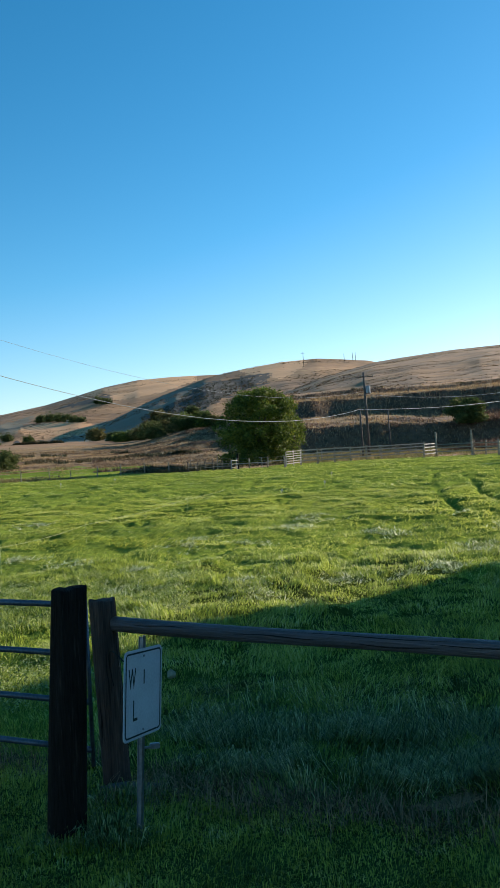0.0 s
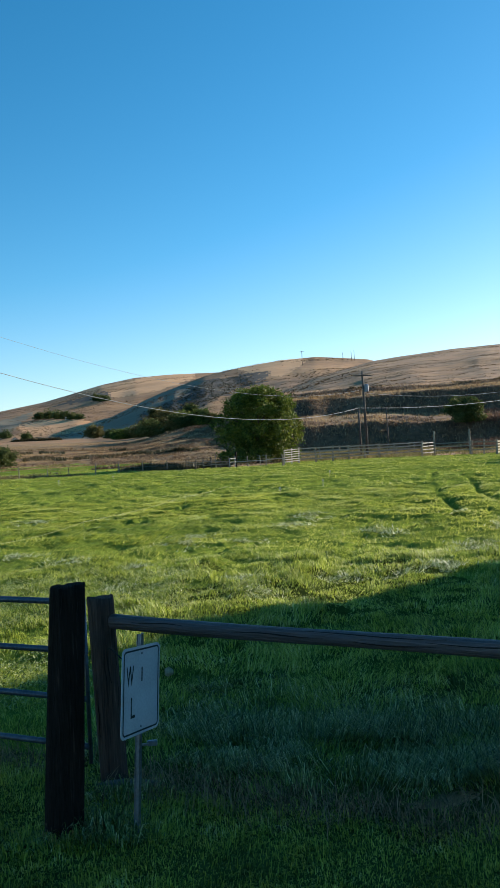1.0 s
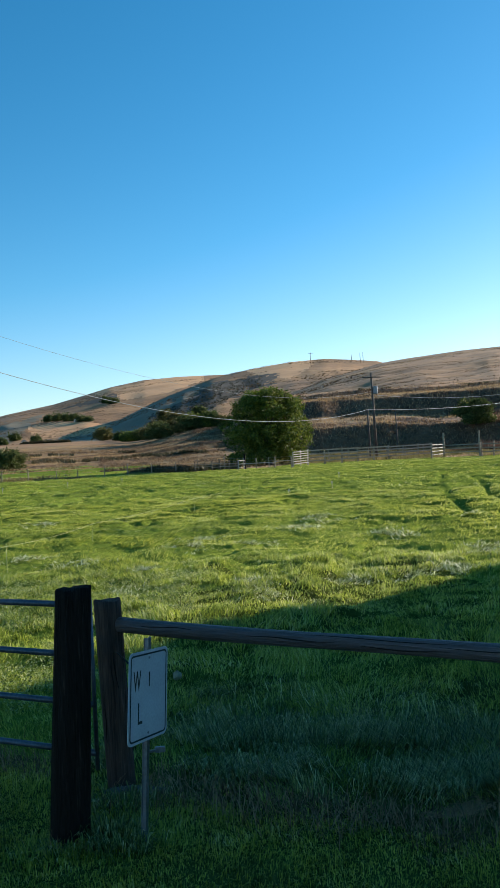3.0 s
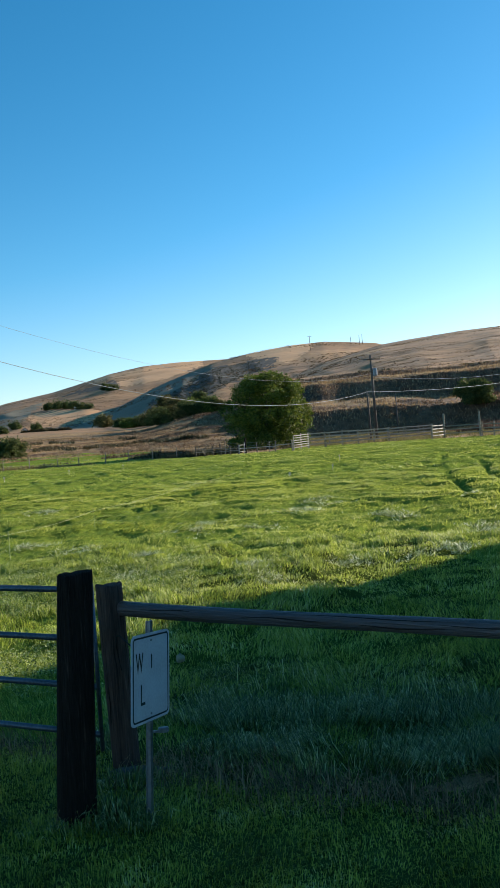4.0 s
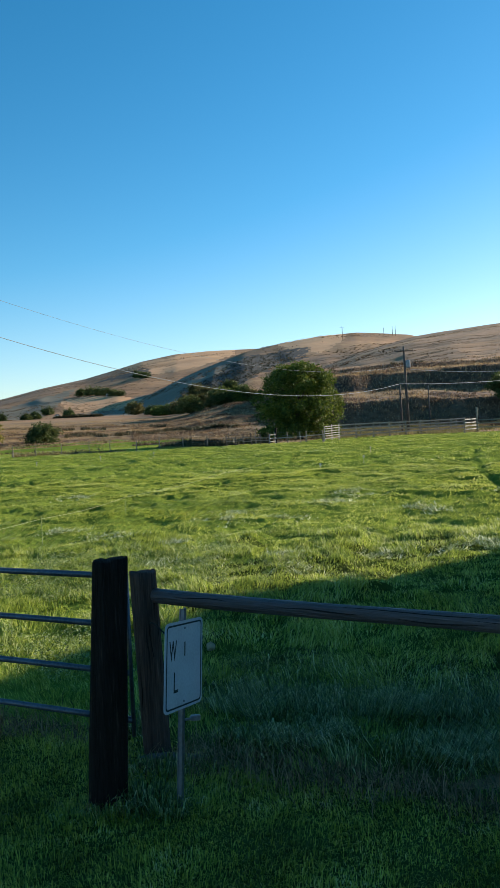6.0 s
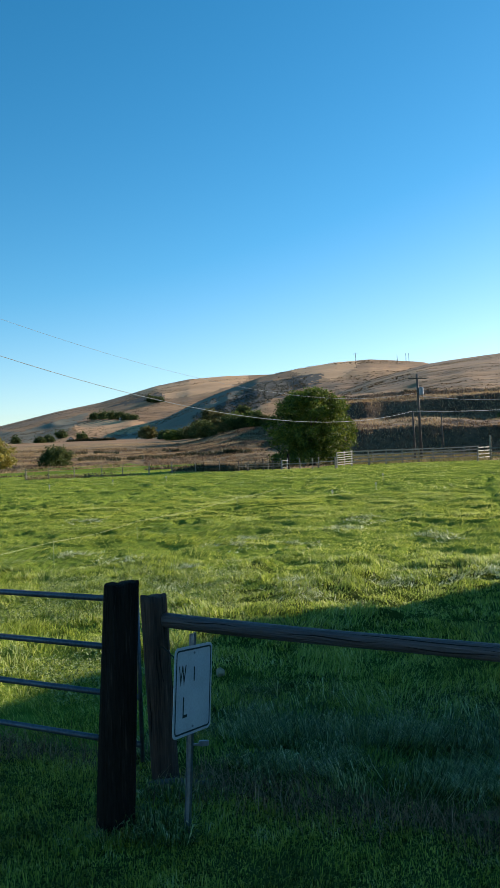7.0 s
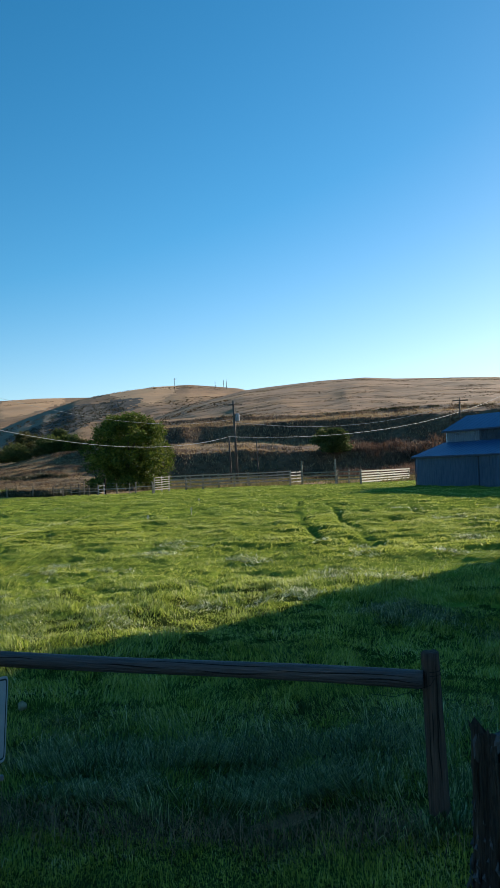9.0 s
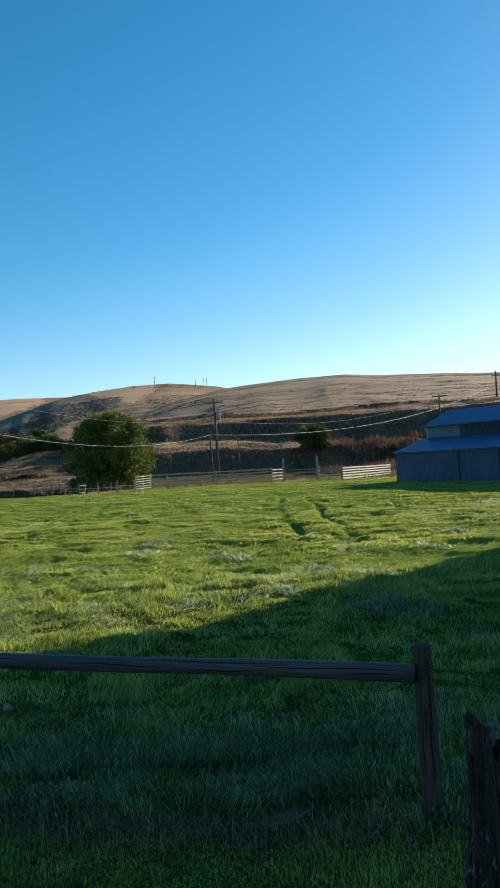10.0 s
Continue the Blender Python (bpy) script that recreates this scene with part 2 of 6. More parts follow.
M_TAPE = mat("electric_tape", (0.3, 0.34, 0.12), (0.42, 0.46, 0.2), 3, 20, 0.6, 0.05)
M_ROOF = mat("blue_roof_metal", (0.014, 0.07, 0.18), (0.024, 0.1, 0.245), 0.35, 4, 0.5, 0.08, metal=0.0, spec=0.5)
M_SIDING = mat("grey_blue_siding", (0.055, 0.135, 0.25), (0.10, 0.21, 0.36), 0.5, 6, 0.5, 0.1, metal=0.3, spec=0.5, stretch=(1, 1, 0.3))
M_SIDINGPALE = mat("pale_siding", (0.16, 0.25, 0.34), (0.26, 0.37, 0.47), 0.5, 6, 0.5, 0.1, metal=0.2, spec=0.5, stretch=(1, 1, 0.3))
M_SIDINGDARK = mat("dark_siding", (0.05, 0.09, 0.14), (0.09, 0.14, 0.2), 0.5, 6, 0.55, 0.1, metal=0.3)
M_TRIM = mat("dark_trim", (0.015, 0.035, 0.07), (0.03, 0.06, 0.11), 1, 8, 0.6, 0.1)
M_STONE = mat("pale_stone", (0.17, 0.15, 0.1), (0.3, 0.27, 0.18), 6, 40, 0.9, 0.5)
M_DIRT = mat("bare_dirt", (0.2, 0.125, 0.065), (0.52, 0.34, 0.19), 12, 70, 0.95, 0.6)
M_CONCRETE = mat("old_concrete", (0.09, 0.085, 0.08), (0.16, 0.15, 0.14), 5, 40, 0.9, 0.4)
M_HOUSE = mat("house_wall", (0.6, 0.58, 0.54), (0.75, 0.73, 0.7), 0.3, 3, 0.8, 0.1)
M_HOUSEROOF = mat("house_roof", (0.1, 0.08, 0.075), (0.17, 0.14, 0.13), 0.3, 3, 0.8, 0.1)
M_GLASS = mat("dark_window", (0.02, 0.025, 0.03), (0.04, 0.05, 0.06), 1, 3, 0.1, 0.0, spec=0.6)


# ---- mesh helpers ----
def empty(name, loc, label, category, group=""):
    ob = new(name)
    ob.location = loc
    return tagged(ob, label, category, group)


def link_mesh(name, bm, material, parent=None, label=""):
    me = bpy.data.meshes.new(name)
    bmesh.ops.recalc_face_normals(bm, faces=bm.faces)
    bm.to_mesh(me)
    bm.free()
    for m in material if isinstance(material, (list, tuple)) else [material]:
        me.materials.append(m)
    ob = new(name, me)
    if parent:
        ob.parent = parent
    return tagged(ob, label)


part = link_mesh


def box(bm, cx, cy, cz, sx, sy, sz, rz=0.0, bevel=0.0, m=None):
    mm = (m or Matrix()) @ Matrix.Translation((cx, cy, cz)) @ Matrix.Rotation(rz, 4, "Z") @ Matrix.Diagonal((sx, sy, sz, 1))
    made = bmesh.ops.create_cube(bm, size=1, matrix=mm)["verts"]
    if bevel:
        edges = list({e for v in made for e in v.link_edges})
        bmesh.ops.bevel(bm, geom=edges, offset=bevel, segments=2, affect="EDGES")
    return bm


def tube(bm, pts, radii, sides=8, wob=0.0, seed=0, caps=True):
    """A round bar through pts, with a radius at each."""
    rng = random.Random(seed)
    pts = [Vector(p) for p in pts]
    rings = []
    for i, p in enumerate(pts):
        d = (pts[min(i + 1, len(pts) - 1)] - pts[max(i - 1, 0)]).normalized()
        a = d.orthogonal().normalized() if abs(d.z) < 0.9 else Vector((1, 0, 0)).cross(d).normalized()
        b = d.cross(a)
        r = radii[i] if isinstance(radii, (list, tuple)) else radii
        rings.append([bm.verts.new(p + (a * math.cos(2 * math.pi * k / sides) + b * math.sin(2 * math.pi * k / sides)) * r * (1 + wob * (rng.random() - 0.5))) for k in range(sides)])
    for r0, r1 in zip(rings, rings[1:]):
        for k in range(sides):
            bm.faces.new((r0[k], r0[(k + 1) % sides], r1[(k + 1) % sides], r1[k]))
    if caps:
        bm.faces.new(rings[0][::-1])
        bm.faces.new(rings[-1])
    return bm


def smooth(ob):
    ob.data.polygons.foreach_set("use_smooth", [True] * len(ob.data.polygons))
    return ob


def raw_mesh(name, verts, faces_flat, sizes, material):
    """A mesh from big arrays."""
    me = bpy.data.meshes.new(name)
    me.vertices.add(len(verts))
    me.vertices.foreach_set("co", np.ascontiguousarray(verts, np.float32).ravel())
    me.loops.add(len(faces_flat))
    me.loops.foreach_set("vertex_index", np.ascontiguousarray(faces_flat, np.int32))
    me.polygons.add(len(sizes))
    starts = np.concatenate([[0], np.cumsum(sizes)[:-1]]).astype(np.int32)
    me.polygons.foreach_set("loop_start", starts)
    me.update(calc_edges=True)
    for m in material if isinstance(material, (list, tuple)) else [material]:
        me.materials.append(m)
    return me


# ---- the land ----
NEAR_AZ = [-6, 0, 2.5, 5, 9, 10.5, 14.3, 17.4, 19.5, 23.3, 27.8, 45, 70]
NEAR_EL = [0.3, 2.4, 3.75, 4.5, 5.4, 5.56, 5.85, 5.93, 5.75, 5.6, 5.35, 4.5, 2]
MID_AZ = [-17, -13.5, -11, -9.4, -7.1, -6.1, -4.1, -2.8, -1.6, -0.5, 1.1, 2.7, 5, 6.6, 8.6, 12, 20]
MID_EL = [0.2, 1.15, 1.85, 2.4, 3.45, 3.85, 4.55, 4.98, 5.24, 5.43, 5.66, 5.84, 5.93, 5.78, 5.55, 4.5, 3]
FAR_AZ = [-60, -35, -20.8, -16.9, -13.9, -12, -10, -7.7, -5.3, -3.7, -1.8, 4, 12]
FAR_EL = [1.0, 1.2, 2.1, 3.04, 3.6, 4.1, 4.65, 5.06, 5.19, 5.2, 5.2, 4.6, 3]
EYE_Z = 2.0


def tussocks(x, y):
    """Mounds and hollows of laid grass, in -0.5..0.5."""
    a = fbm(x * 1.15 + 0.5 * vnoise(x, y, 90), y * 0.85, 4, 91)
    return np.clip((a - 0.5) * 2.2, -0.5, 0.5)


def mats(x, y):
    """Thick standing mats of grass with sharp edges: 1 on a mat, 0 between them."""
    return sstep(0.47, 0.535, fbm(x * 0.9 + 0.3 * vnoise(x * 1.7, y * 1.7, 94), y * 1.2, 4, 92))


def pits(x, y):
    """Trodden hollows, wider than deep: 1 at the bottom."""
    far = sstep(15, 24, np.hypot(x, y))
    return np.maximum(sstep(13, 18, np.hypot(x, y)) * sstep(0.64, 0.72, fbm(x * 0.8 + 31, y * 1.3, 4, 93)), far * sstep(0.61, 0.69, fbm(x * 1.0 + 57, y * 1.5, 4, 99)))


# wheel tracks pressed into the grass
TRACKS = [[(10.4, 46.6), (8.6, 39.0), (7.7, 35.0), (7.2, 31.5), (6.5, 28.1), (6.0, 25.0), (5.6, 22.6), (5.2, 20.9), (4.3, 19.3), (3.1, 18.1), (2.4, 16.7), (1.7, 14.6), (1.2, 12.4), (0.8, 11.0)],
          [(10.9, 41.9), (9.3, 34.0), (8.1, 28.8), (7.3, 23.9), (6.5, 20.2), (6.3, 19.1), (5.8, 18.2), (4.9, 16.7), (3.55, 15.1), (2.75, 13.8), (2.0, 12.1), (1.5, 11.2), (1.0, 10.4)],
          [(13.4, 36.0), (12.4, 33.6), (11.6, 30.0), (11.5, 26.7), (12.1, 24.1)]]


def track_distance(x, y):
    """How far each point lies from the middle of the nearest wheel track."""
    best = np.full(x.shape, 9.0)
    m = (y > 9) & (y < 48) & (x > -3) & (x < 15)
    px, py = x[m], y[m]
    if px.size:
        near = np.full(px.shape, 9.0)
        bend = 0.4 * (fbm(px * 0.9, py * 0.5, 3, 16) - 0.5)
        for way in TRACKS:
            for (x0, y0), (x1, y1) in zip(way, way[1:]):
                ux, uy = x1 - x0, y1 - y0
                t = np.clip(((px - x0) * ux + (py - y0) * uy) / (ux * ux + uy * uy), 0, 1)
                near = np.minimum(near, np.hypot(px - x0 - t * ux + bend, py - y0 - t * uy))
        best[m] = near
    return best


def land(x, y):
    """The height of the land."""
    r = np.hypot(x, y)
    az = np.degrees(np.arctan2(x, y))
    # the pasture, flat with slight swells; a low rise beyond it on the valley floor
    z = 0.05 * (fbm(x * 0.12, y * 0.12, 3, 3) - 0.5) * sstep(6, 14, r)
    field = sstep(5.2, 9, r) * (1 - sstep(70, 80, r))
    z = z + (0.10 * tussocks(x, y) + 0.035 * mats(x, y) - (0.08 + 0.07 * sstep(15, 24, r)) * pits(x, y)) * field
    z = z - 0.17 * np.exp(-(track_distance(x, y) / 0.14) ** 2) * (0.25 + 0.75 * sstep(19, 23, y)) * sstep(0.25, 0.45, vnoise(x * 1.3 + 3, y * 0.8, 17))
    z = z + 0.22 * sstep(0.6, 2.2, x) * (1 - sstep(4.5, 9, r))
    z = z + sstep(95, 260, r) * 6.0 + sstep(200, 900, r) * 10
    z = z + 0.8 * (fbm(x * 0.03, y * 0.03, 3, 8) - 0.5) * sstep(88, 140, r)
    # worn scarps across the dry field
    q = r / 13 + 2.2 * fbm(x * 0.022, y * 0.03, 3, 23)
    f = q - np.floor(q)
    z = z + 0.6 * fbm(x * 0.05 + 9, y * 0.05, 2, 24) * (sstep(0, 0.08, f) - f) * sstep(88, 96, r) * (1 - sstep(180, 205, r)) * (1 - sstep(-1, 3, az))
    # the stepped bank
    b = sstep(-2.5, 2.5, az) * (1 - sstep(60, 80, az))
    rr = r + 9 * (fbm(az * 0.22, az * 0 + 3, 4, 21) - 0.5) + 5 * (fbm(x * 0.06, y * 0.06, 3, 22) - 0.5)
    k = np.clip((az - 4) / 10, -0.4, 1.8)
    steps = [120, 127, 133, 150, 157, 171, 174, 230]
    h = np.interp(rr, steps, [0, 0.4, 4.8, 6.85, 10.1, 11.55, 12.5, 15.9]) * (1 - k) + np.interp(rr, steps, [0, 0.4, 4.2, 6.4, 10.6, 12.15, 12.9, 16.6]) * k
    h = h + 1.3 * (fbm(x * 0.09, y * 0.09, 4, 5) - 0.5) * sstep(125, 133, rr)
    z = z * (1 - b * sstep(110, 130, r)) + h * b
    # low steps of brown grass left of the bank
    b2 = sstep(-9, -3, az) * (1 - sstep(-2, 2, az))
    z = z + b2 * np.interp(r, [118, 122, 140, 145, 175, 181, 400], [0, 0.7, 0.9, 1.9, 2.2, 3.4, 4])

    def hill(azs, els, r0, r1, power, seed, amp, size, spurs):
        top = EYE_Z + r1 * np.tan(np.radians(np.interp(az, azs, els, left=0, right=0)))
        s = np.clip((r - r0) / (r1 - r0), 0, 1)
        gully = 1 - np.abs(2 * fbm(x / size, y / size, 4, seed) - 1) * 2
        spur = 1 - np.abs(2 * fbm(az * spurs + 0.3 * fbm(x / 90, y / 90, 2, seed + 5), r / 700, 3, seed + 9) - 1) * 2
        up = top * s ** power + 0.7 * amp * spur * np.sin(np.pi * s) * np.clip(top / 60, 0, 1.2) + amp * gully * np.sin(np.pi * s) * np.clip(top / 60, 0, 1.2)
        past = np.clip((r - r1) / (r1 * 0.8), 0, 1)
        return np.where(r > r0, up * (1 - sstep(0, 1, past)), -50)
    near = hill(NEAR_AZ, NEAR_EL, 150, 600, 1.0, 31, 1.3, 45, 0.2)
    mid = hill(MID_AZ, MID_EL, 330, 850, 1.05, 41, 3.0, 190, 0.3)
    far = hill(FAR_AZ, FAR_EL, 560, 1600, 1.2, 53, 5, 300, 0.16)
    hills = np.maximum(np.maximum(near * 1.0, mid), far)
    z = np.maximum(z, hills)
    return z


def tall(x, y):
    """0 on the mown side of the fence, 1 in the uncut pasture."""
    side = (y - 4.97) * 2.58 + (x + 0.92) * 1.11
    return sstep(-0.15, 0.35, side / 2.81 + 0.35 * (vnoise(x * 1.3, y * 1.3, 9) - 0.5))


def pasture_edge(az):
    return 78 + 8 * sstep(0, 3.5, az) + 6 * (fbm(az * 0.35, az * 0, 3, 77) - 0.5) + (40 + 40 * (fbm(az * 0.5, az * 0 + 4, 3, 79) - 0.5)) * (1 - sstep(-11, -3, az))


# fields, brush and painted-in shaded slopes on the hills as rings of bearing and rise, their cover, and the nearest and
# farthest range
FIELDS = [([(-3.5, 5.3), (-3.75, 4.77), (-6.05, 4.11), (-8.94, 3.66), (-11.57, 4.13), (-10.7, 4.5), (-8.2, 4.8), (-5, 5.4)], 6, 900, 1700),
          ([(-0.6, 5.3), (0.4, 4.95), (2.4, 4.6), (4.2, 5.5), (3.5, 6.2), (-0.5, 6.2)], 6, 500, 900),
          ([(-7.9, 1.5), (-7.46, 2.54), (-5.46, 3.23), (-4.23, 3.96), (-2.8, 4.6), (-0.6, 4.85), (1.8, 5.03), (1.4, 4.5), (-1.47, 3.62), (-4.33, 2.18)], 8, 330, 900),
          # shaded face of the middle hill, then a dark slope, both painted grey
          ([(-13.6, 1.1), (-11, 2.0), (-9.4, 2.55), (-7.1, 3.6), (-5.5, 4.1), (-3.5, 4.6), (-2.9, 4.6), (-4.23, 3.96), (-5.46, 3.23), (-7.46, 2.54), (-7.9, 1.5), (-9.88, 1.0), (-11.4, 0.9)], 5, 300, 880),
          ([(-22, 0.8), (-22, 1.7), (-19.15, 1.75), (-16.93, 2.4), (-14.66, 2.92), (-15.43, 2.24), (-16.2, 1.64), (-17.7, 0.76)], 5, 560, 1700),
          # sunlit tan field, its brightness given by the stubble colour
          ([(-15.8, 2.06), (-14.3, 2.3), (-11.6, 2.32), (-10.25, 1.93), (-11.6, 1.45), (-13.56, 1.19), (-15.6, 1.63)], 6, 560, 1700),
          ([(-13.7, 3.18), (-11.56, 3.73), (-10, 4.13), (-9.53, 4.0), (-9.7, 3.65), (-11.57, 3.45)], 8, 900, 1700),
          ([(-16, 0.6), (-15.08, 1.03), (-14.32, 1.21), (-13.56, 0.96), (-12.7, 0.55)], 8, 300, 1100),
          ([(-1.4, 5.45), (-3.4, 5.3), (-3.3, 5.05), (-0.6, 5.2)], 8, 500, 900)]


def inside(ring, u, v):
    """Which points lie in a closed ring."""
    hit = np.zeros(u.shape, bool)
    for (u0, v0), (u1, v1) in zip(ring, ring[1:] + ring[:1]):
        if v0 != v1:
            hit ^= ((v0 > v) != (v1 > v)) & (u < (u1 - u0) * (v - v0) / (v1 - v0) + u0)
    return hit


def build_land():
    az = np.concatenate([np.arange(-180, -28, 2.0), np.arange(-28, 34, 0.19), np.arange(34, 180, 2.0)])
    rs = [0.6]
    while rs[-1] < 3400:
        step = rs[-1] * (0.008 if 5.5 < rs[-1] < 78 else 0.006 if 78 <= rs[-1] < 117 else 0.02)
        if 116 < rs[-1] < 185:
            step = 0.6
        elif 185 <= rs[-1] < 1700:
            step = rs[-1] * 0.0125
        rs.append(rs[-1] + step)
    rs = np.array(rs)
    A, R = np.meshgrid(np.radians(az), rs, indexing="ij")
    X, Y = R * np.sin(A), R * np.cos(A)
    Z = land(X, Y)
    na, nr = len(az), len(rs)
    verts = np.concatenate([np.stack([X, Y, Z], -1).reshape(-1, 3), [[0, 0, float(Z[:, 0].mean())]]])
    i, j = np.meshgrid(np.arange(na), np.arange(nr - 1), indexing="ij")
    i2 = (i + 1) % na
    quads = np.stack([i * nr + j, i * nr + j + 1, i2 * nr + j + 1, i2 * nr + j], -1).reshape(-1, 4)
    k = np.arange(na)
    tris = np.stack([np.full(na, na * nr), k * nr, ((k + 1) % na) * nr], -1)
    me = raw_mesh("ground", verts, np.concatenate([quads.ravel(), tris.ravel()]), np.concatenate([np.full(len(quads), 4), np.full(na, 3)]),
                  [M_PASTURE, M_LAWNSOILSHADE, M_DRYFIELD, M_HILL, M_BANKDARK, M_SLOPESHADE, M_STUBBLE, M_HILLBROWN, M_SAGESHADE, M_THATCHSHADE])
    cx, cy = X[:, :-1], Y[:, :-1]
    r, a = np.hypot(cx, cy), np.degrees(np.arctan2(cx, cy))
    dz = (Z[:, 1:] - Z[:, :-1]) / (R[:, 1:] - R[:, :-1])
    kind = np.full(r.shape, 0)
    # darker ground on the unlit side only, deepening the shade by colour
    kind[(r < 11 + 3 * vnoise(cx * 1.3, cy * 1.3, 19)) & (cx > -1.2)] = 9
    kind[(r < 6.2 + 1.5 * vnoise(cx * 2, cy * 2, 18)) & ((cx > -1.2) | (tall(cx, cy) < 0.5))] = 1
    kind[r > pasture_edge(a)] = 2
    kind[(r > pasture_edge(a) + 4) & (a > 2) & (r < 128)] = 4
    # the hills: stubble, grazed brown slopes, dark sagebrush and shaded slopes coloured grey, with ragged edges between
    # them
    el = np.degrees(np.arctan2(Z[:, :-1] - EYE_Z, r))
    ja, je = a + 0.9 * (fbm(cx / 14, cy / 14, 3, 95) - 0.5), el + 0.45 * (fbm(cx / 14, cy / 22, 3, 96) - 0.5)
    kind[r > 210] = 3
    kind[(r > 176) & (r < 620) & (a > 1.5) & (fbm(cx / 60, cy / 25, 4, 97) < 0.56)] = 7
    kind[(r > 700) & (je < np.interp(a, FAR_AZ, FAR_EL) * 0.5) & (fbm(cx / 110, cy / 60, 3, 98) < 0.5)] = 7
    kind[(r > 1000) & (a < -9) & (je > np.interp(a, FAR_AZ, FAR_EL) - 0.42)] = 7
    rng = np.random.default_rng(6)
    sa, se = a + rng.normal(0, 0.09, a.shape), el + rng.normal(0, 0.035, a.shape)
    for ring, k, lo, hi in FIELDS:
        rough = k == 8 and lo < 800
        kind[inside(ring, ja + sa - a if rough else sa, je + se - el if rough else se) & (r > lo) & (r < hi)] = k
    kind[(r > 128) & (r < 172) & (a > 0.5) & (fbm(cx * 0.05, cy * 0.07, 4, 25) < 0.5)] = 4
    kind[(r > 168) & (r < 180) & (a > 3) & (fbm(cx * 0.1, cy * 0.1, 3, 26) < 0.62)] = 4
    steep = (dz > 0.26) & (r > 115) & (r < 200)
    kind[steep] = 4
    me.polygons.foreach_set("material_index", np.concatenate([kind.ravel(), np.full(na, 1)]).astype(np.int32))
    me.polygons.foreach_set("use_smooth", np.ones(len(me.polygons), bool))
    ob = new("ground", me)
    tagged(ob, "green pasture, mown verge, brown dry field, stepped bank and tan hills", "ground", kind="structure")


build_land()


# ---- grass ----
def sector(count, a0, a1, r0, r1, rng):
    a = np.radians(rng.uniform(a0, a1, count))
    r = np.sqrt(rng.uniform(r0 * r0, r1 * r1, count))
    return r * np.sin(a), r * np.cos(a), r


def blades(name, x, y, z, height, width, lean, lean_dir, rng, material, label, category, droop=0.0):
    """Curved pointed blades, two joints each, in one mesh."""
    n = len(x)
    spin = lean_dir + math.pi / 2 + rng.normal(0, 0.6, n)
    wx, wy = np.cos(spin) * width / 2, np.sin(spin) * width / 2
    dx, dy = np.cos(lean_dir), np.sin(lean_dir)
    reach = height * np.sin(lean)
    up = height * np.cos(lean)
    base = np.stack([x, y, z - 0.01], -1)
    w = np.stack([wx, wy, np.zeros(n)], -1)
    mid = base + np.stack([dx * reach * (0.3 + 0.15 * droop), dy * reach * (0.3 + 0.15 * droop), up * (0.62 + 0.3 * droop)], -1)
    tip = base + np.stack([dx * reach, dy * reach, up * (1 - 0.35 * droop)], -1)
    if float(np.mean(width)) > 0.012:
        # coarse or distant growth: one broad point each
        v = np.stack([base - w * 1.3, base + w * 1.3, tip], 1).reshape(-1, 3)
        flat, sizes = np.arange(3 * n), np.full(n, 3)
    else:
        v = np.stack([base - w, base + w, mid - w * 0.75, mid + w * 0.75, tip], 1).reshape(-1, 3)
        k = np.arange(n)[:, None] * 5
        flat = np.concatenate([k + [0, 1, 3, 2], k + [2, 3, 4]], 1).ravel()
        sizes = np.tile([4, 3], n)
    me = raw_mesh(name, v, flat, sizes, material)
    return tagged(new(name, me), label, category, kind="stuff")


# patches of laid grass: place, size and the way they lie
LAID = [(-1.25, 18.0, 0.6, 2.6), (-1.5, 16.5, 0.5, 2.2), (-0.13, 16.9, 0.5, 2.6), (-0.2, 11.8, 0.45, 0.9), (-0.04, 10.8, 0.45, 0.7), (-4.6, 16.1, 0.5, 0.6), (-3.4, 14.8, 0.55, 2.0), (-2.0, 13.6, 0.4, 1.4), (-2.1, 11.9, 0.5, 0.4),
        (0.95, 19.4, 0.6, 2.6), (1.65, 21.3, 0.7, 2.4), (4.0, 14.6, 0.55, 0.2), (4.7, 14.2, 0.5, 0.3), (4.4, 13.5, 0.5, 0.3), (5.0, 13.3, 0.4, 0.3), (3.7, 13.5, 0.5, 0.3), (2.9, 12.3, 0.55, 0.2), (2.6, 12.0, 0.45, 0.4), (2.06, 12.1, 0.4, 0.5),
        (1.2, 11.85, 0.4, 0.6), (2.8, 17.1, 0.5, 0.8), (2.7, 17.7, 0.45, 0.5), (5.3, 17.1, 0.45, 0.6), (6.0, 18.9, 0.5, 0.8), (5.1, 20.5, 0.4, 0.7), (12.4, 33.6, 0.9, 0.4), (11.5, 26.7, 0.7, 0.2), (12.1, 24.1, 0.7, 0.3), (16.0, 31.3, 1.0, 0.4),
        (8.8, 19.3, 0.5, 0.3), (7.2, 16.5, 0.5, 0.3), (-6.5, 24, 0.9, 0.8)]


def laid_here(x, y):
    """1 in the middle of a laid patch, 0 away from them."""
    best = np.zeros(x.shape)
    for x0, y0, r0, d0 in LAID:
        best = np.maximum(best, np.exp(-((x - x0) ** 2 + (y - y0) ** 2 * 0.8) / (0.5 * r0) ** 2))
    return best


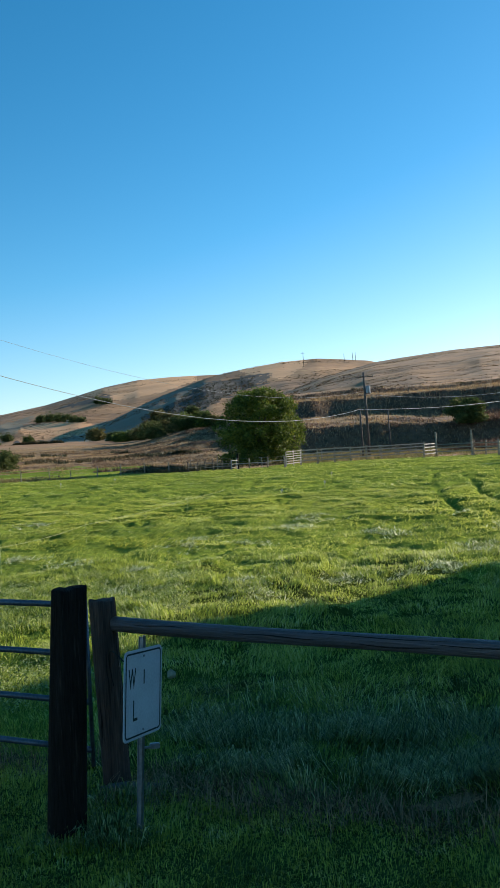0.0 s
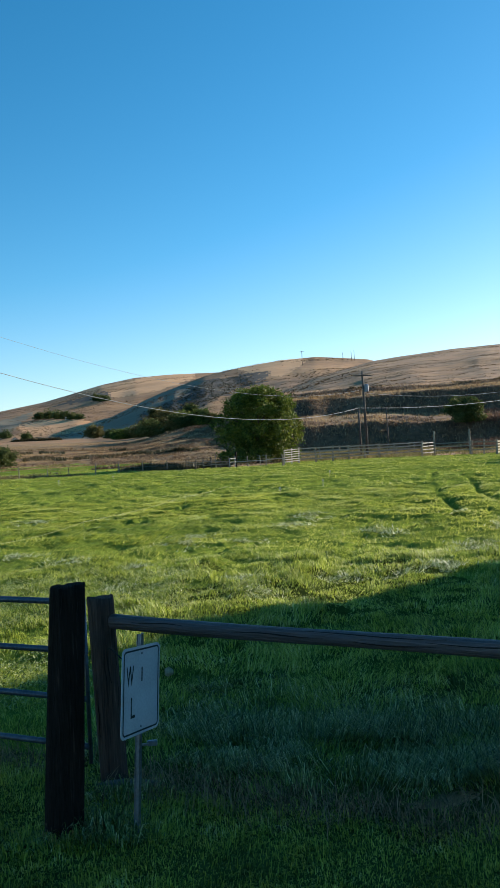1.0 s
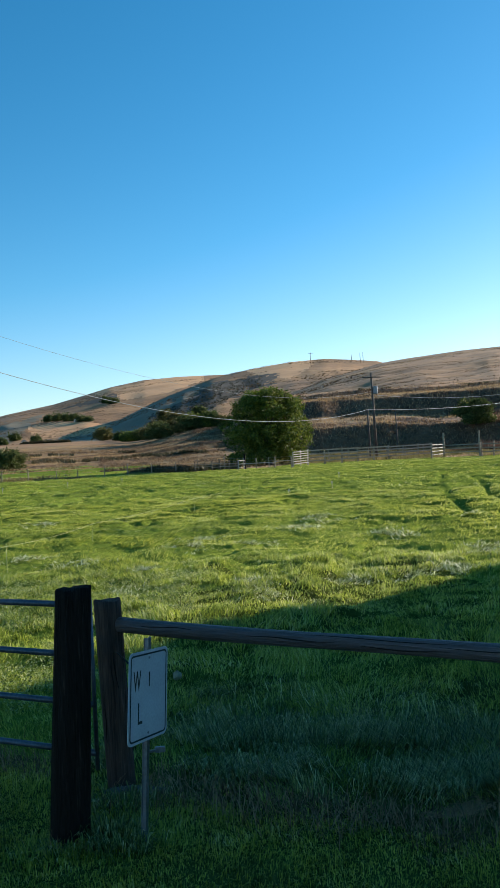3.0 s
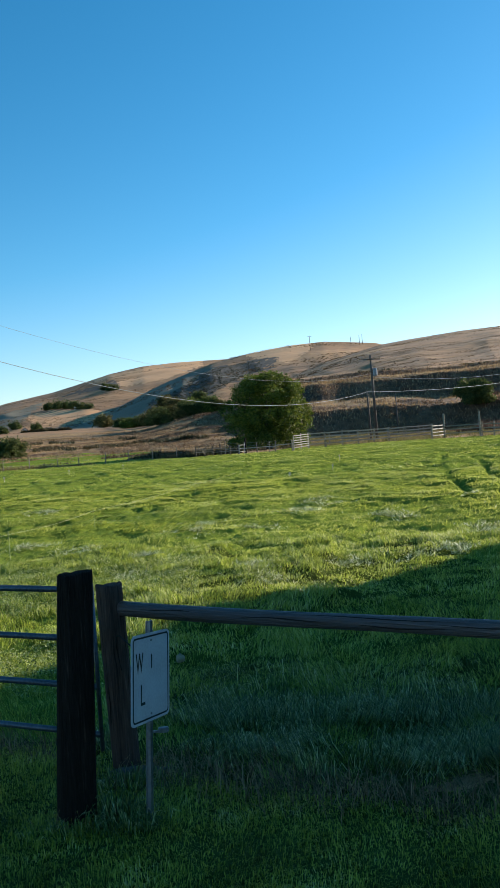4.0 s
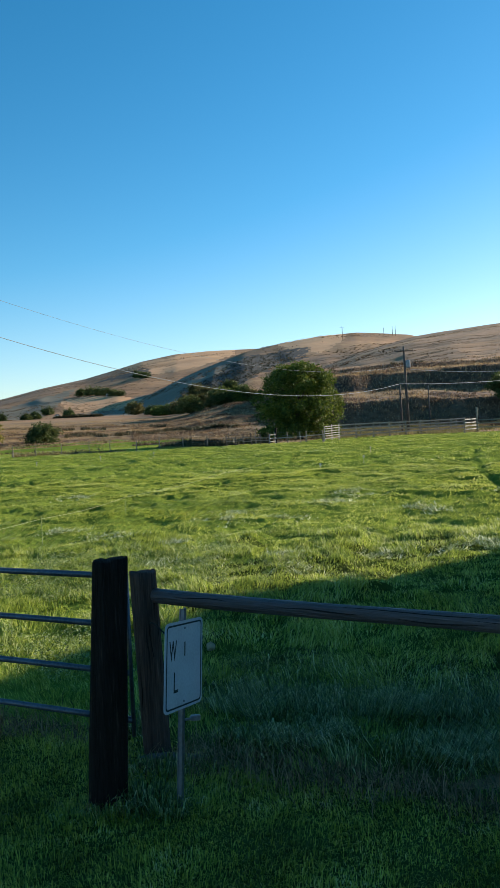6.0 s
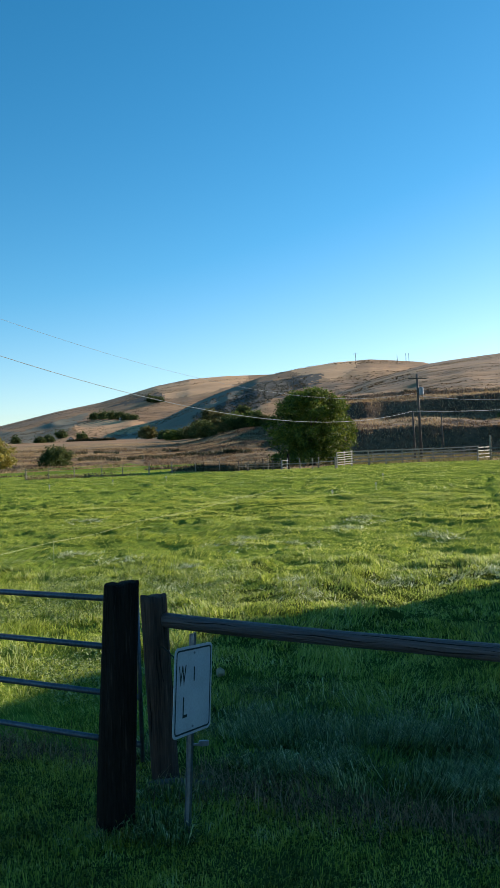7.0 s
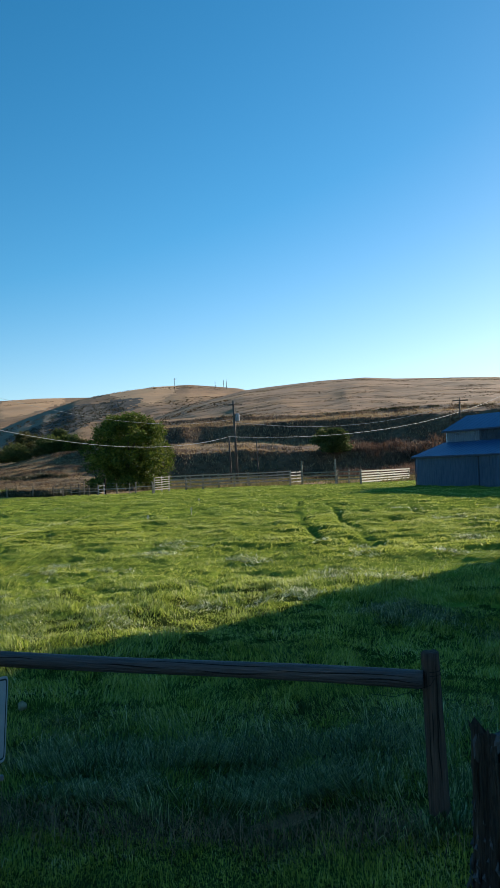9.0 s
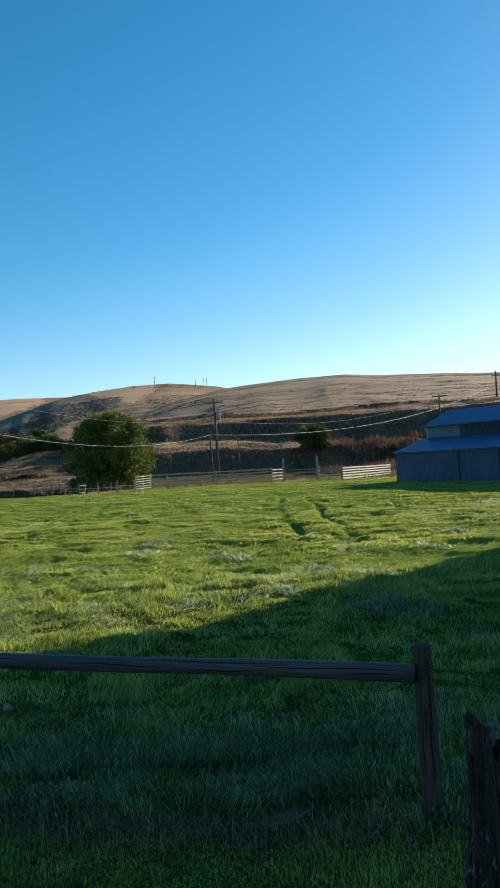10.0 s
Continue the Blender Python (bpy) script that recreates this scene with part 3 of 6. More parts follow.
def build_grass():
    rng = np.random.default_rng(4)
    # mown verge
    x, y, r = sector(190000, -28, 36, 3.1, 6.2, rng)
    keep = tall(x, y) < rng.uniform(0.1, 0.6, len(x))
    bare = np.exp(-(((x - 0.95) / 0.22) ** 2 + ((y - 4.38) / 0.1) ** 2)) + 0.8 * np.exp(-(((x + 0.1) / 0.25) ** 2 + ((y - 3.9) / 0.2) ** 2)) * vnoise(x * 9, y * 9, 2)
    keep &= rng.uniform(0, 1, len(x)) > bare
    x, y = x[keep], y[keep]
    n = len(x)
    near_post = np.exp(-((x + 1.07) ** 2 + (y - 4.25) ** 2) / 0.04) + np.exp(-((x - 1.57) ** 2 + (y - 3.0) ** 2) / 0.05)
    h = rng.uniform(0.016, 0.06, n) * (0.5 + 0.55 * vnoise(x * 2, y * 2, 5) + 0.6 * vnoise(x * 7, y * 7, 6)) * (1 + 0.8 * np.clip(near_post, 0, 1))
    blades("lawn_grass", x, y, land(x, y), h, rng.uniform(0.0028, 0.0055, n), rng.uniform(0.15, 1.25, n), 9 * vnoise(x * 4, y * 4, 7) + rng.normal(0, 1.1, n), rng, M_LAWN,
           "short green mown grass of the verge", "grass", 0.5)
    # longer tufts at the feet of the posts
    for tx, ty, spread_r, count, tall_h in ((-1.05, 4.2, 0.13, 300, 0.1), (-0.88, 4.33, 0.07, 320, 0.17), (-0.78, 4.2, 0.09, 240, 0.12), (1.5, 2.95, 0.16, 500, 0.14), (-0.86, 4.72, 0.14, 350, 0.13), (1.72, 3.8, 0.12, 500, 0.15)):
        x, y = rng.normal(tx, spread_r, count), rng.normal(ty, spread_r * 0.5, count)
        away = np.arctan2(y - ty, x - tx)
        blades("grass_tuft", x, y, land(x, y), rng.uniform(0.5, 1.1, count) * tall_h, rng.uniform(0.004, 0.0075, count), rng.uniform(0.3, 1.2, count), away + rng.normal(0, 0.8, count), rng, M_SHEEN,
               "tuft of longer pale grass at the foot of a post", "grass", 0.9)
    # the same grass thinly all round
    x, y, r = sector(60000, 36, 332, 0.3, 22, rng)
    n = len(x)
    blades("rough_grass", x, y, land(x, y), rng.uniform(0.05, 0.16, n), rng.uniform(0.012, 0.03, n), rng.uniform(0.2, 1.1, n), rng.uniform(0, 6.28, n), rng, M_LAWN,
           "green grass of the verge and yard", "grass")
    x, y, r = sector(16000, -28, 36, 0.3, 3.15, rng)
    n = len(x)
    blades("lawn_grass", x, y, land(x, y), rng.uniform(0.03, 0.09, n), rng.uniform(0.005, 0.009, n), rng.uniform(0.2, 1.1, n), rng.uniform(0, 6.28, n), rng, M_LAWN,
           "short green mown grass of the verge", "grass")

    # uncut pasture in four belts
    for lo, hi, count, wmin, tallness in ((3.2, 7.5, 105000, 0.0048, 0.62), (7.5, 15, 255000, 0.0092, 0.68), (15, 34, 330000, 0.016, 0.68), (34, 91, 250000, 0.04, 0.75)):
        x, y, r = sector(count, -30, 37, lo, hi, rng)
        a = np.degrees(np.arctan2(x, y))
        keep = (tall(x, y) > rng.uniform(0.3, 0.9, count)) & (r < pasture_edge(a) - 0.5)
        rut = (y > 19) & (track_distance(x, y) < 0.1) & (vnoise(x * 0.8 + 3, y * 0.45, 17) > 0.4)
        if hi < 20:
            keep &= vnoise(x * 6, y * 6, 12) + 0.5 * vnoise(x * 14, y * 14, 13) > rng.uniform(0.2, 0.75, count)
        keep &= ~(rut & (rng.uniform(0, 1, count) < 0.85))
        x, y, r = x[keep], y[keep], r[keep]
        n = len(x)
        lodge = sstep(0.56, 0.68, fbm(x * 0.3 + 7, y * 0.2, 4, 15))
        mound = 0.35 * (tussocks(x, y) + 0.5) + 0.75 * mats(x, y)
        low = np.maximum(pits(x, y), np.exp(-(track_distance(x, y) / 0.16) ** 2) * sstep(17, 22, y))
        low = np.maximum(low, 0.75 * laid_here(x, y))
        h = rng.uniform(0.07, 0.16, n) * (0.65 + 0.6 * mound) * (0.6 + 0.8 * vnoise(x * 3, y * 3, 26)) * tallness * (1 - 0.7 * low)
        wind = 0.3 + 3.0 * (fbm(x * 0.4, y * 0.4, 3, 33) - 0.5) * 2
        lean = rng.uniform(0.35, 1.25, n) + lodge * rng.uniform(0.2, 0.6, n)
        spread = 1.3 - 0.95 * lodge
        if hi < 20:
            # tufts: neighbouring blades lean the same way and are of one height
            tuft = vnoise(x * 3.2, y * 3.2, 46)
            wind = wind * 0.35 + 9.0 * vnoise(x * 2.3, y * 2.3, 45)
            lean = lean * (0.7 + 0.6 * vnoise(x * 3.2, y * 3.2, 47))
            h = h * (0.45 + 1.1 * tuft)
            spread = spread * 0.6
        else:
            lean = lean + 0.3
        blades("pasture_grass", x, y, land(x, y), h * (1 + 0.7 * lodge), rng.uniform(0.7, 1.4, n) * wmin, np.clip(lean, 0, 1.42), wind + rng.normal(0, spread, n), rng, M_GRASS if hi < 20 else M_GRASSFAR,
               "uncut green pasture grass, wind-laid in places", "grass")


build_grass()


def build_laid():
    """Patches where the grass lies combed over, the shine of its pale side put into the colour."""
    rng = np.random.default_rng(24)
    xs, ys, ws, ds, hs = [], [], [], [], []
    for x0, y0, r0, d0 in LAID:
        d = math.hypot(x0, y0)
        n = int(1300 * r0)
        x, y = rng.normal(x0, r0 * 0.42, n), rng.normal(y0, r0 * 0.5, n)
        keep = vnoise(x * 5, y * 4, 3) > 0.45
        x, y = x[keep], y[keep]
        k = len(x)
        xs.append(x), ys.append(y), ws.append(rng.uniform(0.7, 1.4, k) * max(0.006, d * 0.0009)), ds.append(d0 + rng.normal(0, 0.8, k) + 9 * (vnoise(x * 3.5, y * 3.5, 5) - 0.5)), hs.append(rng.uniform(0.05, 0.16, k))
    x, y = np.concatenate(xs), np.concatenate(ys)
    n = len(x)
    near = np.hypot(x, y) < 6
    h, w, d = np.concatenate(hs), np.concatenate(ws), np.concatenate(ds)
    x, y, h, w, d = x[~near], y[~near], h[~near], w[~near], d[~near]
    n = len(x)
    # a mat of long arching blades in the shade by the fence, sky sheen painted as pale blades
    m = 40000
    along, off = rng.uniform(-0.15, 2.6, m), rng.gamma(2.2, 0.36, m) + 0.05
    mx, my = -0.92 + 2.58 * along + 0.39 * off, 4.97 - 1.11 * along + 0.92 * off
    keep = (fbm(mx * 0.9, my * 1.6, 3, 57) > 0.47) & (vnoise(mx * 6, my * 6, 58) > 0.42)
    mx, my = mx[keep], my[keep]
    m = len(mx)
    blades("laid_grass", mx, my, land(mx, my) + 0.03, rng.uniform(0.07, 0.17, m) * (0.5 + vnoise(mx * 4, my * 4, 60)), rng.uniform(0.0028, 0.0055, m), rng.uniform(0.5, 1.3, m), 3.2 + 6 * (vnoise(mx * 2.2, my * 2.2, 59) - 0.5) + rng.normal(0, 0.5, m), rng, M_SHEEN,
           "long grass lying in a mat beside the fence, sky sheen in its colour", "grass", 0.9)
    # its thickest ridges, combed over, the bright sheen again given by pale blades
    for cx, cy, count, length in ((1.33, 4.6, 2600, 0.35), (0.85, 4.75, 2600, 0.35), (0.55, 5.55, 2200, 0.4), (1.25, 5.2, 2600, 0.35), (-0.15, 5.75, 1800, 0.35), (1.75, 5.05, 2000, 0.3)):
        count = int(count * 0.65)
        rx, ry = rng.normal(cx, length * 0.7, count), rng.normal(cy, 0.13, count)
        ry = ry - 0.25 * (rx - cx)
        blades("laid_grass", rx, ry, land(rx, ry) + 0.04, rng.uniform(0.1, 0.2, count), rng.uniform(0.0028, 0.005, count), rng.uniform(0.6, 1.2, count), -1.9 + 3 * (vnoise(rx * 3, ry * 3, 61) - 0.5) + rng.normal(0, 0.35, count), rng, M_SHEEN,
               "thick ridge of long grass combed over, sky sheen in its colour", "grass", 1.0)
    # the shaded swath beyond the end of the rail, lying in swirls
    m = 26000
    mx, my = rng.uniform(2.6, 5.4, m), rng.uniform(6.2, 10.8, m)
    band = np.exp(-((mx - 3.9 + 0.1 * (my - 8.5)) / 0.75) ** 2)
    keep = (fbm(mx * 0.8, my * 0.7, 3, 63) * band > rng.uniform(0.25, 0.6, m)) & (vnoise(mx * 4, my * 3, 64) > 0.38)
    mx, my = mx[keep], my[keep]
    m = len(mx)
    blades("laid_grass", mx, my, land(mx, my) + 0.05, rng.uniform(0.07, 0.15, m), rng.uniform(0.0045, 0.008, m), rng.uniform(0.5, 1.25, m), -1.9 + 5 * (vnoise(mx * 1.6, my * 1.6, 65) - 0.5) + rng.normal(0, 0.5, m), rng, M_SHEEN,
           "swirled grass lying in the shade beyond the rail, sky sheen in its colour", "grass", 0.9)
    blades("laid_grass", x, y, land(x, y) + 0.035, h, w, rng.uniform(0.6, 1.4, n), d, rng, M_LODGED,
           "pale combed-over patches of laid grass", "grass", 0.6)


build_laid()


def build_clover():
    """Low broad-leaved clover and weeds in the sunlit corner behind the gate."""
    rng = np.random.default_rng(41)
    n = 40000
    x, y = rng.uniform(-4.2, -0.9, n), rng.uniform(6.4, 13.2, n)
    keep = (fbm(x * 0.6, y * 0.45, 3, 42) > 0.46) & (vnoise(x * 5, y * 5, 43) > 0.4)
    x, y = x[keep], y[keep]
    n = len(x)
    blades("clover", x, y, land(x, y) + rng.uniform(0.02, 0.11, n), rng.uniform(0.018, 0.036, n), rng.uniform(0.009, 0.019, n), rng.uniform(0.7, 1.5, n), rng.uniform(0, 6.28, n), rng, M_CLOVER,
           "low broad-leaved clover among the pasture grass", "clover")


build_clover()


def build_dead():
    """Dead brown stalks left standing along the fence line."""
    rng = np.random.default_rng(14)
    n = 12000
    straw_x, straw_y = rng.normal(-1.05, 0.1, 70), rng.normal(4.2, 0.03, 70)
    blades("dead_grass", straw_x, straw_y, land(straw_x, straw_y), rng.uniform(0.06, 0.17, 70), rng.uniform(0.003, 0.005, 70), rng.uniform(0.6, 1.3, 70), rng.uniform(-0.6, 3.7, 70), rng, M_DRYGRASS,
           "pale straws at the foot of the gate post", "dead grass")
    straw_x, straw_y = rng.normal(1.0, 0.09, 160), rng.normal(4.4, 0.035, 160)
    blades("dead_grass", straw_x, straw_y, land(straw_x, straw_y) + 0.01, rng.uniform(0.03, 0.09, 160), rng.uniform(0.003, 0.005, 160), rng.uniform(1.0, 1.45, 160), rng.uniform(0, 6.28, 160), rng, M_DRYGRASS,
           "pale broken straws on the bare patch", "dead grass")
    s = rng.uniform(-1.2, 2.2, n)
    x = -0.92 + 2.58 * s + rng.normal(0, 0.02, n)
    y = 4.97 - 1.11 * s + rng.normal(0, 0.16, n)
    keep = vnoise(x * 2.2, y * 2.2, 44) > 0.35
    x, y = x[keep], y[keep]
    n = len(x)
    blades("dead_grass", x, y, land(x, y), rng.uniform(0.05, 0.2, n), rng.uniform(0.003, 0.006, n), rng.uniform(0.4, 1.4, n), rng.uniform(0, 6.28, n), rng, M_DEAD,
           "dead brown stalks along the fence line", "dead grass")


build_dead()


def build_dry():
    rng = np.random.default_rng(9)
    x, y, r = sector(330000, -30, 36, 79, 200, rng)
    a = np.degrees(np.arctan2(x, y))
    z0 = land(x, y)
    dz = (land(x * 1.008, y * 1.008) - z0) / (r * 0.008)
    bank = sstep(-2, 2, a) * sstep(120, 128, r)
    keep = (r > pasture_edge(a)) & ((dz < 0.3) | (rng.uniform(0, 1, len(x)) < 0.55)) & (rng.uniform(0, 1, len(x)) < 0.1 + 1.3 * (fbm(x * 0.05, y * 0.16, 3, 61) - 0.3))
    keep &= ~((r > 167) & (a > 2.5) & (rng.uniform(0, 1, len(x)) < 0.75)) & ~((a > 1) & (r > 126) & (fbm(x * 0.05, y * 0.07, 4, 25) < 0.47))
    x, y, z0, r, bank = x[keep], y[keep], z0[keep], r[keep], bank[keep]
    n = len(x)
    h = rng.uniform(0.08, 0.24, n) * (1 + 1.2 * bank) * (0.4 + 1.2 * fbm(x * 0.2, y * 0.2, 3, 63))
    blades("dry_grass", x, y, z0, h, rng.uniform(0.04, 0.11, n), rng.uniform(0.1, 1.1, n), rng.uniform(0, 6.28, n), rng, M_DRYGRASS,
           "tall dry straw-coloured grass on the banks and field", "dry grass")
    # dark brush on the steep faces
    x, y, r = sector(80000, -3, 36, 118, 185, rng)
    z0 = land(x, y)
    dz = (land(x * 1.008, y * 1.008) - z0) / (r * 0.008)
    keep = (dz > 0.14) & (fbm(x * 0.15, y * 0.15, 3, 66) > 0.36)
    x, y, z0 = x[keep], y[keep], z0[keep]
    n = len(x)
    blades("bank_weeds", x, y, z0, rng.uniform(0.15, 0.7, n), rng.uniform(0.06, 0.18, n), rng.uniform(0.1, 1.2, n), rng.uniform(0, 6.28, n), rng, M_BANKWEED,
           "dark rusty weeds covering the steep faces of the bank", "weeds")
    # weeds along the ditch behind the wire fence
    a = np.radians(rng.uniform(-14.5, -1.2, 22000))
    r = rng.uniform(76, 85, 22000)
    x, y = r * np.sin(a), r * np.cos(a)
    keep = fbm(x * 0.14, y * 0.3, 3, 70) > np.interp(np.degrees(a), [-14.5, -11, -9, -5, -1.2], [0.6, 0.57, 0.54, 0.49, 0.46])
    x, y = x[keep], y[keep]
    n = len(x)
    blades("ditch_weeds", x, y, land(x, y), rng.uniform(0.15, 1.0, n) * (0.05 + 1.5 * fbm(x * 0.4, y * 0.4, 3, 4) ** 1.5), rng.uniform(0.06, 0.2, n), rng.uniform(0.1, 0.9, n), rng.uniform(0, 6.28, n), rng, M_WEED,
           "dark green and rusty weeds along the ditch", "weeds")
    # brown weeds on the near side of the strip of meadow
    a = np.radians(rng.uniform(-19, -7.5, 9000))
    r = rng.normal(77, 1.6, 9000)
    x, y = r * np.sin(a), r * np.cos(a)
    keep = fbm(x * 0.25, y * 0.4, 3, 71) > 0.47
    x, y = x[keep], y[keep]
    n = len(x)
    blades("edge_weeds", x, y, land(x, y), rng.uniform(0.06, 0.42, n) * (0.3 + vnoise(x * 0.4, y * 0.4, 65)), rng.uniform(0.06, 0.18, n), rng.uniform(0.5, 1.4, n), rng.uniform(0, 6.28, n), rng, M_ROUGH,
           "brown dry weeds along the edge of the pasture", "weeds")
    # weeds and stalks standing in bands in the dry field
    x, y, r = sector(42000, -27, 2, 84, 190, rng)
    keep = (fbm(x * 0.03, y * 0.22, 3, 74) > 0.52) & (vnoise(x * 0.3, y * 0.3, 75) > 0.35)
    x, y = x[keep], y[keep]
    n = len(x)
    blades("field_weeds", x, y, land(x, y), rng.uniform(0.08, 0.5, n), rng.uniform(0.06, 0.18, n), rng.uniform(0.1, 1.2, n), rng.uniform(0, 6.28, n), rng, M_RUSTY,
           "rusty dark weeds standing in the dry field", "weeds")
    # thick tufts of pale grass on the ledges below the grove
    x, y, r = sector(52000, -11, 1, 92, 190, rng)
    keep = (fbm(x * 0.06, y * 0.2, 3, 67) > 0.46) & (vnoise(x * 0.6, y * 0.5, 68) > 0.3)
    x, y = x[keep], y[keep]
    n = len(x)
    blades("ledge_grass", x, y, land(x, y), rng.uniform(0.15, 0.8, n) * (0.05 + 1.1 * vnoise(x * 0.6, y * 0.5, 68) ** 1.5), rng.uniform(0.07, 0.18, n), rng.uniform(0.4, 1.3, n), rng.uniform(0, 6.28, n), rng, M_BANKWEED,
           "thick brown and straw-coloured grass on the ledges", "dry grass")
    # tall bleached grass standing in clumps at the foot of the hills
    x, y, r = sector(60000, -27, 3, 88, 190, rng)
    keep = (fbm(x * 0.05, y * 0.12, 3, 76) > 0.5) & (vnoise(x * 0.5, y * 0.4, 78) > 0.35)
    x, y = x[keep], y[keep]
    n = len(x)
    blades("tall_dry_grass", x, y, land(x, y), rng.uniform(0.1, 0.6, n) * (0.05 + vnoise(x * 0.5, y * 0.4, 78) ** 1.5), rng.uniform(0.06, 0.15, n), rng.uniform(0.4, 1.3, n), rng.uniform(0, 6.28, n), rng, M_DRYGRASS,
           "tall bleached grass standing in clumps in the field", "dry grass")
    # reddish brush at the foot of the bank
    x, y, r = sector(26000, 11, 25, 110, 127, rng)
    keep = fbm(x * 0.12, y * 0.12, 3, 72) > 0.42
    x, y = x[keep], y[keep]
    n = len(x)
    blades("red_brush", x, y, land(x, y), rng.uniform(0.5, 2.4, n) * (0.05 + 1.3 * fbm(x * 0.3, y * 0.3, 2, 6) ** 2), rng.uniform(0.06, 0.16, n), rng.uniform(0.1, 1.2, n), rng.uniform(0, 6.28, n), rng, M_REDBRUSH,
           "leafless reddish brush at the foot of the bank", "brush")
    # a thick mass of it on the bank beside the shrub
    x, y, r = sector(15000, 15.6, 23, 119, 148, rng)
    keep = fbm(x * 0.1, y * 0.1, 3, 73) > 0.4
    x, y = x[keep], y[keep]
    n = len(x)
    blades("red_brush", x, y, land(x, y), rng.uniform(0.4, 2.2, n) * (0.05 + 1.3 * fbm(x * 0.3, y * 0.3, 2, 6) ** 2), rng.uniform(0.08, 0.2, n), rng.uniform(0.1, 1.2, n), rng.uniform(0, 6.28, n), rng, M_REDBRUSH,
           "reddish-brown brush massed on the bank", "brush")
    # scattered scrub on the near hill
    x, y, r = sector(120000, -4, 36, 205, 590, rng)
    keep = fbm(x * 0.012, y * 0.075, 4, 80) + 0.3 * (vnoise(x * 0.15, y * 0.25, 81) - 0.5) > 0.56
    x, y, r = x[keep], y[keep], r[keep]
    n = len(x)
    blades("hill_scrub", x, y, land(x, y), rng.uniform(0.08, 0.4, n), rng.uniform(0.2, 0.7, n), rng.uniform(0.3, 1.4, n), rng.uniform(0, 6.28, n), rng, M_SCRUB,
           "scattered low scrub dotting the tan hill", "scrub")
    # low scrub and weeds streaking the farther hills
    x, y, r = sector(60000, -26, 8, 420, 1500, rng)
    keep = (fbm(x / 70, y / 45, 4, 82) + 0.2 * (vnoise(x / 9, y / 9, 83) - 0.5) > 0.55)
    x, y, r = x[keep], y[keep], r[keep]
    n = len(x)
    blades("hill_scrub", x, y, land(x, y), rng.uniform(0.2, 0.9, n), rng.uniform(0.6, 2.2, n), rng.uniform(0.3, 1.4, n), rng.uniform(0, 6.28, n), rng, M_SCRUB,
           "low brown scrub streaking the distant hills", "scrub")
    # olive and brown rough growth between the corral and the bank
    x, y, r = sector(26000, 1.5, 36, 84, 126, rng)
    keep = vnoise(x * 0.3, y * 0.3, 88) > 0.25
    x, y = x[keep], y[keep]
    n = len(x)
    blades("rough_growth", x, y, land(x, y), rng.uniform(0.1, 0.6, n) * (0.4 + fbm(x * 0.2, y * 0.2, 2, 89)), rng.uniform(0.05, 0.16, n), rng.uniform(0.1, 1.1, n), rng.uniform(0, 6.28, n), rng, M_ROUGH,
           "olive and brown rough growth behind the corral", "weeds")


build_dry()


# ---- trees ----
def crown(name, lobes, count, leaf, material, parent, seed, label=""):
    """Leaf sprays round the lobes (centre and radii), as small bent leaves in one mesh."""
    rng = np.random.default_rng(seed)
    vol = np.array([a * b * c for *_, a, b, c in lobes]) ** 0.7
    pick = rng.choice(len(lobes), count // 14, p=vol / vol.sum())
    L = np.array(lobes, float)
    d = rng.normal(size=(len(pick), 3))
    d /= np.linalg.norm(d, axis=1)[:, None]
    rad = rng.uniform(0.35, 1.05, len(pick)) ** 0.55
    centre = L[pick, :3] + d * L[pick, 3:] * rad[:, None]
    c = np.repeat(centre, 14, 0) + rng.normal(size=(len(pick) * 14, 3)) * leaf * 1.25
    c = c[c[:, 2] > 0.15]
    n = len(c)
    u = rng.normal(size=(n, 3)); u /= np.linalg.norm(u, axis=1)[:, None]
    w = np.cross(u, rng.normal(size=(n, 3))); w /= np.linalg.norm(w, axis=1)[:, None]
    s = leaf * rng.uniform(0.6, 1.3, n)[:, None]
    nrm = np.cross(u, w)
    v = np.stack([c - u * s, c + w * s * 0.45 + nrm * s * 0.12, c + u * s, c - w * s * 0.45 + nrm * s * 0.12], 1).reshape(-1, 3)
    k = np.arange(n)[:, None] * 4
    flat = np.concatenate([k + [0, 1, 2], k + [0, 2, 3]], 1).ravel()
    me = raw_mesh(name, v, flat, np.full(2 * n, 3), material)
    ob = new(name, me)
    ob.parent = parent
    return tagged(ob, label)


def trunk(parent, height, radius, seed, limbs=6, spread=0.6):
    rng = random.Random(seed)
    bm = bmesh.new()
    tube(bm, [(0, 0, -0.3), (0.05, 0, height * 0.2), (-0.05, 0.05, height * 0.5), (0, 0, height * 0.8)], [radius * 1.3, radius, radius * 0.7, radius * 0.2], 8, 0.15, seed)
    for k in range(limbs):
        a, z0 = 2 * math.pi * k / limbs + rng.random(), height * rng.uniform(0.12, 0.5)
        l = height * spread * rng.uniform(0.6, 1.0)
        tube(bm, [(0, 0, z0), (math.cos(a) * l * 0.5, math.sin(a) * l * 0.5, z0 + l * 0.35), (math.cos(a) * l, math.sin(a) * l, z0 + l * 0.6)], [radius * 0.5, radius * 0.32, radius * 0.08], 6, 0.1, k)
    part("trunk", bm, M_BARK, parent)


def place(az, r):
    x, y = r * math.sin(radians(az)), r * math.cos(radians(az))
    return Vector((x, y, float(land(np.array(x), np.array(y)))))


